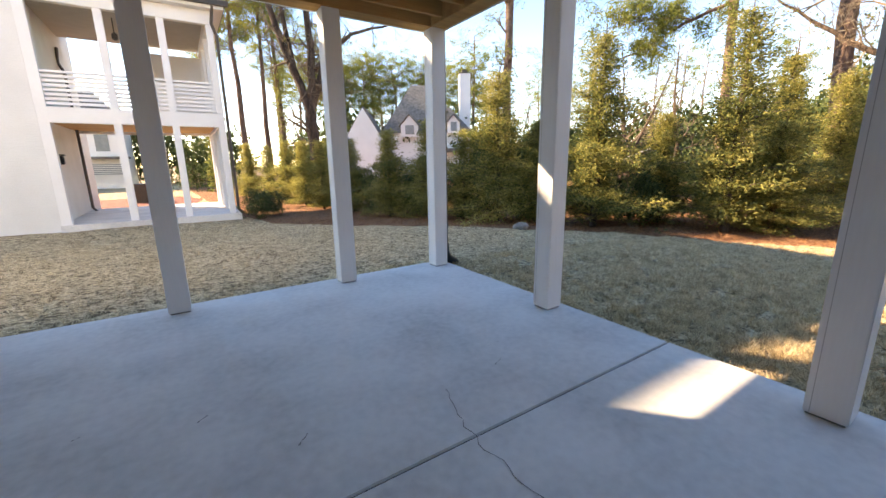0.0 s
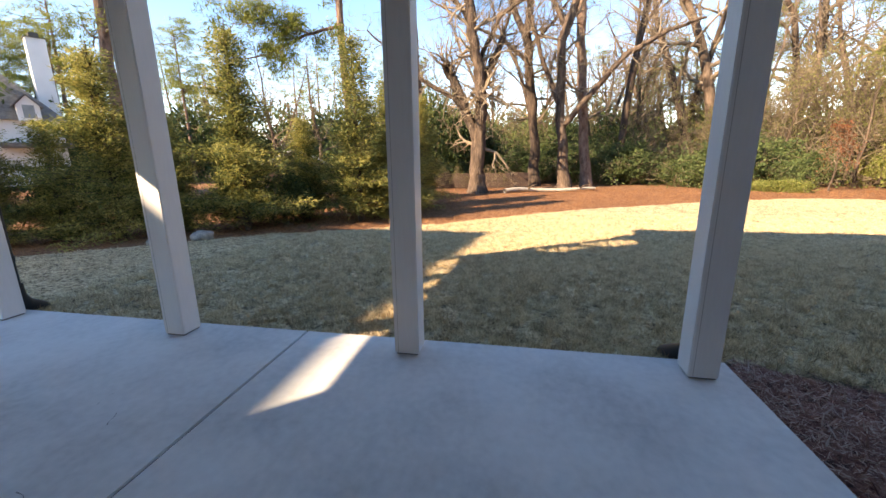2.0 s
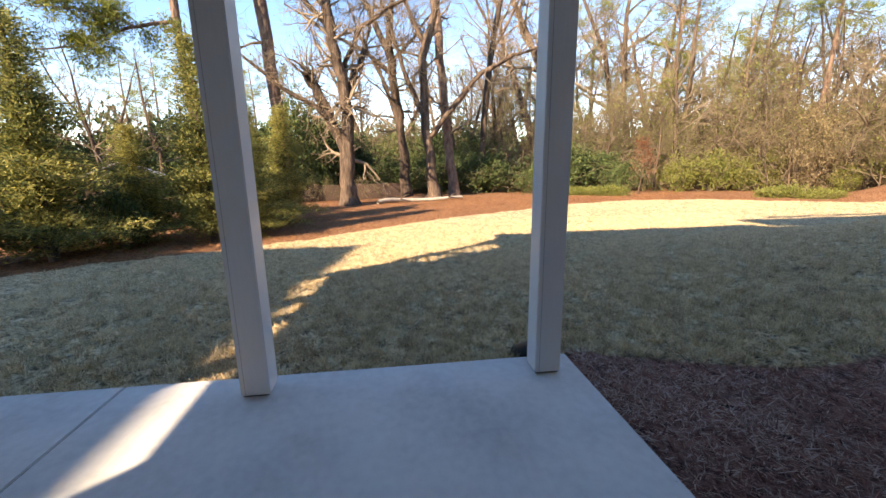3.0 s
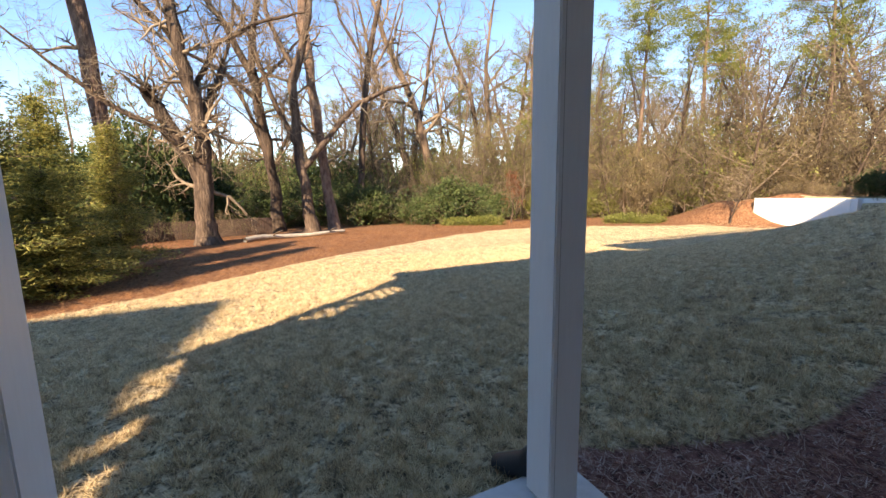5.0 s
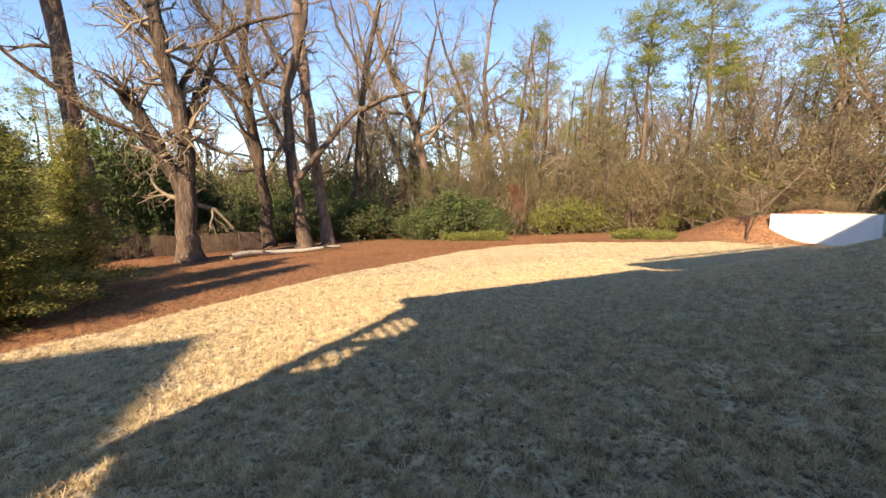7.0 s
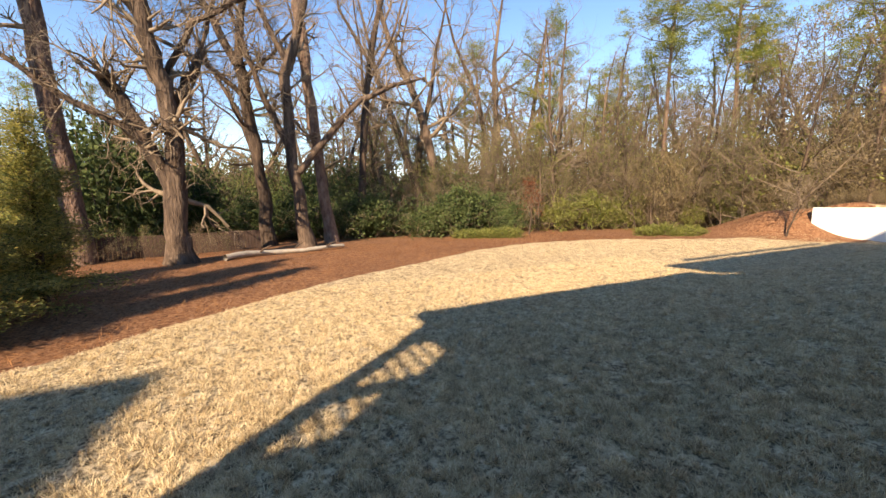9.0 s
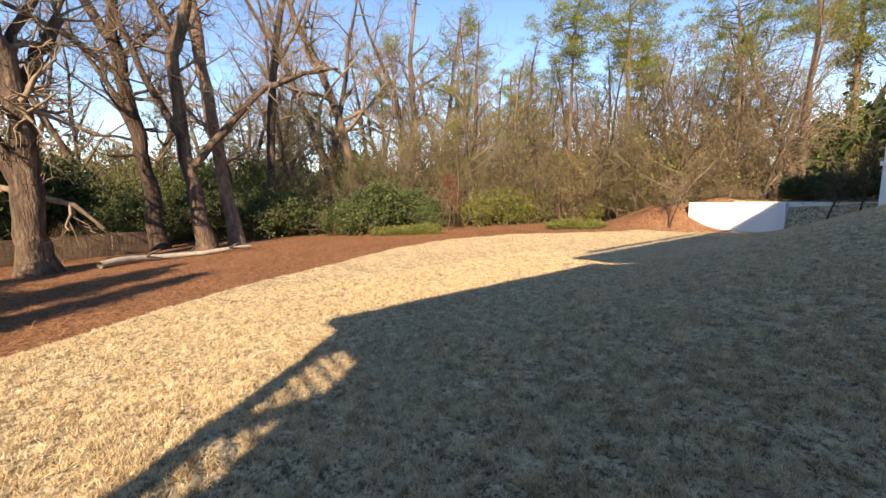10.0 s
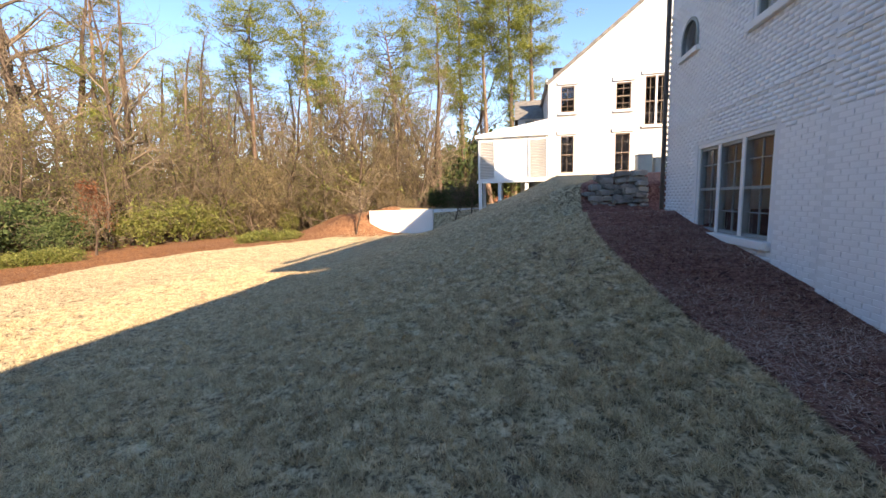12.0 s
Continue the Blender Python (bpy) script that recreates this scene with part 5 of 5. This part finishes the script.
for b in np.arange(24, 78, 0.85):
    brush(*polar(b + rng.normal(0, 0.4), rng.uniform(31, 37)), rng.uniform(4.0, 8.5) if b < 40 else rng.choice([4.0, 5.0, 6.0, 7.5, 10.0]), int(rng.integers(4)))
for b in np.arange(38, 82, 1.9):
    brush(*polar(b + rng.normal(0, 0.8), rng.uniform(40, 54)), rng.uniform(6.0, 11.0), int(rng.integers(4)))
for b in np.arange(41, 80, 1.3):
    bare(*polar(b + rng.normal(0, 0.5), rng.uniform(35, 46)), rng.uniform(11, 16), int(rng.integers(4)))
for b in np.arange(-24, 26, 1.5):
    brush(*polar(b, rng.uniform(30, 42)), rng.uniform(3.5, 8.0), int(rng.integers(4)))
for b, d, s, k in ((21, 29, 0.7, 0), (42.5, 30, 1.1, 0), (46, 31, 1.2, 1), (49, 32, 1.0, 0), (51, 33, 1.3, 1), (64, 34, 1.6, 0), (66.5, 34, 2.2, 1), (68, 36, 2.0, 0), (62, 33, 1.2, 1), (40, 33, 0.9, 1), (58, 33, 0.8, 0)):
    tree("vine_thicket", "bright green vine-covered thicket", "shrub", "vine thickets", VINES[k][0], VINES[k][1], placed(*polar(b, d), s, rng.uniform(0, 360)))
for b in np.arange(43, 74, 1.7):
    k = int(rng.integers(2))
    tree("dry_thicket", "tan dry bramble thicket", "shrub", "dry thickets", DRY[k][0], DRY[k][1], placed(*polar(b + rng.normal(0, 0.5), rng.uniform(31.5, 36)), rng.uniform(0.8, 1.5), rng.uniform(0, 360), tall=rng.uniform(1.0, 2.0)))
for b in np.arange(-14, 37, 1.5):
    k = int(rng.integers(3))
    tree("understorey_shrub", "dark evergreen understorey shrub under the oaks", "shrub", "understorey shrubs", HOLLIES[k][0], HOLLIES[k][1], placed(*polar(b + rng.normal(0, 0.4), rng.uniform(25.5, 31) if b > -6 else rng.uniform(27, 31)), rng.uniform(0.9, 1.9), rng.uniform(0, 360)))
for b in list(np.arange(27.5, 36, 0.75)) + list(np.arange(52.5, 59, 0.7)):
    k = int(rng.integers(2))
    tree("low_shrub", "low bright green leafy shrub at the bed's edge", "shrub", "low green shrubs", LOW[k][0], LOW[k][1], placed(*polar(b, 24.0 if b < 40 else 26.5 + rng.uniform(-0.4, 0.4)), rng.uniform(0.8, 1.15), rng.uniform(0, 360)))

for b, d, s in ((-15.3, 27, 3.4), (-11.0, 29, 3.0), (-19.5, 30, 2.8), (-7.0, 31, 2.4), (6.0, 32, 2.6), (12.5, 33, 2.8), (0.5, 33, 2.6), (37.0, 36, 2.4)):
    k = int(rng.integers(3))
    tree("magnolia", "dense dark glossy-leaved evergreen tree behind the oaks", "tree", "dark evergreens", HOLLIES[k][0], HOLLIES[k][1], placed(*polar(b, d), s * 0.8, rng.uniform(0, 360), tall=1.35))

# a rust-leaved sapling and a bare sapling by the mound
tm, lm, tips, rg = bare_meshes(401, 3.6, 0.05, 3, 0.34, None, 18, 0.3)
LV, LQ = leaves(rg, tips, 3, 0.12, 0.1, 0.05)
tree("young_maple", "young tree with rust-brown leaves still hanging", "tree", "", tm, quads("crown", LV, LQ, RUST), placed(*polar(37.8, 26.0), 1.0), lm)
tm, lm, tips, rg = bare_meshes(402, 3.4, 0.04, 3, 0.42, None, 22, 0.18)
LV, LQ = leaves(rg, tips, 2, 0.12, 0.06, 0.03)
tree("young_sapling", "young leafless sapling staked in the lawn's end", "tree", "", tm, quads("crown", LV, LQ, DRYLEAF), placed(*polar(67.0, 25.5), 1.15), lm)
for k in range(15):
    x = 7.2 + 0.52 * k
    m = DRY[k % 2] if x > 10.6 else HOLLIES[k % 3]
    tree("bank_shrub", "low tan bramble on the bank above the white wall" if x > 10.6 else "dark evergreen hedge plant above the white wall", "shrub", "bank planting", m[0], m[1], placed(x, -27.6 - 0.3 * (k % 3), 0.28 if x > 10.6 else 0.75, 47 * k))
for x in (7.6, 8.6):
    tree("young_sapling", "young leafless sapling beside the white wall", "tree", "", tm, None, placed(x, -25.2, 0.95, 40 * x), lm)

for b in np.arange(-28, 44, 1.25):
    k = int(rng.integers(3))
    tree("woodland_evergreen", "dark evergreen in the far wood", "shrub", "far evergreens", FARGREEN[k][0], FARGREEN[k][1], placed(*polar(b, rng.uniform(40, 48)), rng.uniform(1.8, 3.0), rng.uniform(0, 360)))

# the far wood, closing the horizon
for k in range(190):
    b = rng.uniform(-75, 125)
    x, y = polar(b, rng.uniform(52, 80))
    if 55 < math.degrees(math.atan2(y, x)) < 82 and math.hypot(x, y) < 60:
        continue
    if rng.uniform() < 0.45:
        k = int(rng.integers(2))
        tree("pine_tree", "distant pine of the wood", "tree", "pines of the wood", FARPINES[k][0], FARPINES[k][1], placed(x, y, rng.uniform(12, 19) / 18, rng.uniform(0, 360)), FARPINES[k][2])
    else:
        bare(x, y, rng.uniform(9, 15), int(rng.integers(4)))
for b in np.arange(-80, 130, 1.3):
    k = int(rng.integers(3))
    x, y = polar(b, rng.uniform(46, 58))
    tree("woodland_evergreen", "dark evergreen in the far wood", "shrub", "far evergreens", FARGREEN[k][0], FARGREEN[k][1], placed(x, y, rng.uniform(2.0, 3.2), rng.uniform(0, 360), tall=rng.uniform(1.0, 1.6)))
for x, y, h, k in ((5.0, 36, 19, 0), (6.8, 37, 18, 1), (8.4, 38, 19, 3), (3.5, 41, 20, 0), (11, 52, 17, 1), (16, 55, 18, 0), (27, 60, 18, 1), (31, 52, 16, 0), (34, 45, 15, 1), (2.5, 33, 18, 3), (38, 34, 15, 0), (20, 60, 19, 2)):
    pine(x, y, h, k)
for b, d, h in ((72.5, 60, 15.5), (70.0, 64, 16), (67.6, 61, 16), (65.2, 66, 15), (62.8, 62, 16.5), (60.0, 66, 15), (57.2, 63, 16), (54.0, 66, 14.5), (76.0, 62, 15), (50.5, 68, 14)):
    k = int(rng.integers(2))
    tree("pine_tree", "rounded olive-green pine beyond the hip-roofed house", "tree", "pines of the wood", PINES[k][0], PINES[k][1], placed(0.4 + d * math.cos(radians(b)), d * math.sin(radians(b)), h / 18, rng.uniform(0, 360)) @ Matrix.Diagonal((1.35, 1.35, 1, 1)), PINES[k][2])
for x, y, h, k in ((28.0, 18.0, 9, 1), (31, 16, 10, 2), (35, 22, 12, 0), (33, 12, 9, 3), (41, 25, 13, 1)):
    bare(x, y, h, k)

# fallen log
log = thing("fallen_log", 0, 0, 0, "pale weathered fallen log on the pine straw", "log")
V, Q = [], []
a, b = np.array((22.6, 0.4)), np.array((25.0, -4.6))
pts = []
for f in np.linspace(0, 1, 12):
    p = a + (b - a) * f + np.array((0.35, 0.12)) * math.sin(f * 5)
    pts.append((p[0], p[1], ground_z(*p) + 0.13 + 0.04 * math.sin(f * 9)))
tube(V, Q, pts, [0.13 - 0.006 * k + 0.01 * (k % 3) for k in range(12)], 9)
ob = new("log_body", quads("log_body", np.concatenate(V), Q, mat("weathered_log", [(0.22, 0.19, 0.16), (0.42, 0.37, 0.31)], 0.9, 4, 25, 0.8, 0.03), True))
ob.parent = log
for f, dx, dz in ((3, -0.5, 0.35), (6, 0.6, 0.3), (9, -0.4, 0.3)):
    V, Q = [], []
    p = pts[f]
    tube(V, Q, [p, (p[0] + dx * 0.5, p[1] - 0.2, p[2] + dz * 0.6), (p[0] + dx, p[1] - 0.5, p[2] + dz)], [0.05, 0.035, 0.012], 5)
    ob = new("snag", quads("snag", np.concatenate(V), Q, BARK))
    ob.parent = log

# evergreens that close the view behind the neighbouring porch
for x, y, s in ((-3.2, 52, 2.6), (-0.5, 50, 2.4), (2.0, 47, 2.2), (4.0, 44, 2.2), (1.0, 36, 1.0), (2.6, 35, 1.1), (-14, 52, 3), (-10, 54, 3), (-6, 55, 3)):
    k = int(rng.integers(3))
    tree("evergreen_tree", "broad evergreen tree beyond the neighbouring house", "tree", "far evergreens", FARGREEN[k][0], FARGREEN[k][1], placed(x, y, s, rng.uniform(0, 360), tall=1.3))

# shed and boulder half hidden by the evergreens
shed = thing("shed", 16.5, 9.2, ground_z(16.5, 9.2) - 0.05, "small dark shed with a pale metal roof behind evergreens", "shed", turn=25)
part("wall", boxes((-1.3, 1.3, -1.0, 1.0, 0, 1.9)), FENCE, shed)
bm = bmesh.new()
vs = [bm.verts.new(v) for v in ((-1.5, -1.25, 1.85), (1.5, -1.25, 1.85), (1.5, 0, 2.4), (-1.5, 0, 2.4), (1.5, 1.25, 1.85), (-1.5, 1.25, 1.85))]
bm.faces.new([vs[k] for k in (0, 1, 2, 3)])
bm.faces.new([vs[k] for k in (3, 2, 4, 5)])
solid(bm, 0.05)
part("roof", bm, LOUVRE, shed)
for bx, by, bs in ((8.2, 6.9, 0.22), (7.5, 7.4, 0.18)):
    bm = bmesh.new()
    bmesh.ops.create_icosphere(bm, subdivisions=3, radius=1)
    for v in bm.verts:
        v.co *= 1 + 0.22 * noise.noise(v.co * 1.6 + Vector((bx, by, 0))) + 0.06 * noise.noise(v.co * 6)
        v.co = Vector((v.co.x * bs * 1.3, v.co.y * bs, v.co.z * bs * 0.7))
    o = part("boulder", bm, STONE, None, "", True)
    tagged(o, "grey weathered boulder at the evergreens' feet", "rock", "boulders")
    o.matrix_basis = pose(bx, by, ground_z(bx, by) + bs * 0.25, 0, 0, 40 * bs)

# thin brush before the fence
for k in range(12):
    brush(24.1 + 0.2 * k + 0.3 * math.sin(k * 2.2), 6.6 - 0.62 * k, 1.1 + 0.35 * math.sin(k * 1.7), k % 4)

# board fence under the trees
fence = thing("fence", 0, 0, 0, "dark brown wooden board fence under the trees", "fence", kind="structure")
for k in range(64):
    x, y = 24.6 + 0.05 * k, 8.4 - 0.148 * k
    z = ground_z(x, y)
    o = part("board", boxes((-0.012, 0.012, -0.07, 0.07, 0, 1.0)), FENCE, fence)
    o.matrix_basis = pose(x, y, z - 0.02, 0, 0, 18)


# ---- grass, straw and chips ----
def scatter(name, label, xy, length, width, stand, material, per, spread, category):
    rg = np.random.default_rng(len(xy))
    z = height(xy[:, 0], xy[:, 1])
    C = np.column_stack([xy, z])
    n = len(C) * per
    P = np.repeat(C, per, axis=0)
    P[:, :2] += rg.normal(0, spread, (n, 2))
    P[:, 2] = height(P[:, 0], P[:, 1]) - 0.004
    a = rg.uniform(0, 2 * math.pi, n)
    tilt = rg.normal(0, 1, (n, 2)) * (1 - stand)
    L = (length * rg.uniform(0.5, 1.3, n))[:, None]
    W = (width * rg.uniform(0.7, 1.3, n))[:, None]
    d = np.column_stack([tilt, np.full(n, stand) * rg.uniform(0.5, 1.2, n) + 0.08])
    d /= np.linalg.norm(d, axis=1)[:, None]
    s = np.column_stack([np.cos(a), np.sin(a), np.zeros(n)])
    V = np.stack([P - s * W, P + s * W, P + d * L * 0.6 + s * W * 0.7, P + d * L], axis=1).reshape(-1, 3)
    me = quads(name, V, np.arange(4 * n).reshape(-1, 4), material)
    return tagged(new(name, me), label, category, kind="stuff")


rg = np.random.default_rng(77)


def sample(n, x0, x1, y0, y1, keep, near=None, power=1.0):
    X, Y = rg.uniform(x0, x1, n), rg.uniform(y0, y1, n)
    ok = keep(X, Y)
    if near is not None:
        d = np.hypot(X - near[0], Y - near[1])
        ok &= rg.uniform(0, 1, n) < np.clip(near[2] / np.maximum(d, 0.1), 0, 1) ** power
    return np.column_stack([X[ok], Y[ok]])


def clumps(X, Y):
    """An uneven pattern of tufts and gaps, drawn out along the slope."""
    a = np.sin(5.1 * X + 2.3 * np.sin(3.7 * Y)) * np.sin(9.7 * Y + 1.9 * np.sin(2.7 * X))
    b = np.sin(13.0 * X + 3.0 * np.sin(7.0 * Y + X)) * np.sin(21.0 * Y + 2.5 * np.sin(6.0 * X))
    c = np.sin(37.0 * X + 2.0 * np.sin(19.0 * Y)) * np.sin(41.0 * Y + 2.0 * np.sin(17.0 * X))
    return 0.8 * a + 0.9 * b + 0.6 * c > -0.4


def on_lawn_clumps(X, Y):
    return on_lawn(X, Y) & (clumps(X, Y) | (rg.uniform(0, 1, len(X)) < 0.07))


def on_lawn(X, Y):
    return (lawn_distance(X, Y) > 0.03) & ~((X < 3.31) & (Y < 4.7) & (Y > -1.8)) & ~((Y > 15.6) & (X < 2.1))


scatter("lawn_grass", "short dormant tan grass in uneven tufts", sample(150000, 2.4, 15, -13, 5, on_lawn_clumps, (5.2, -2.0, 3.4), 1.25), 0.07, 0.0036, 0.45, GRASS, 13, 0.015, "grass")
scatter("far_lawn_grass", "short dormant tan grass blades", sample(120000, -3, 21, -25, 15, on_lawn), 0.045, 0.0055, 0.5, FARGRASS, 4, 0.05, "grass")


def on_mulch(X, Y):
    return (lawn_distance(X, Y) < -0.02) & (X < 4.5) & (Y < -1.8) & (X > 1.32)


scatter("mulch_chips", "shredded dark brown mulch chips", sample(70000, 1.3, 4.3, -12.5, -1.8, on_mulch, (3.0, -3.4, 3.0), 1.0), 0.075, 0.0045, 0.12, MULCHBIT, 3, 0.05, "mulch")


def on_straw(X, Y):
    return (lawn_distance(X, Y) < -0.02) & (X > 3.5)


scatter("pine_straw", "loose red-brown pine straw needles", sample(60000, 3.5, 26, -20, 14, on_straw), 0.17, 0.006, 0.1, STRAW, 3, 0.12, "pine straw")

bricks()
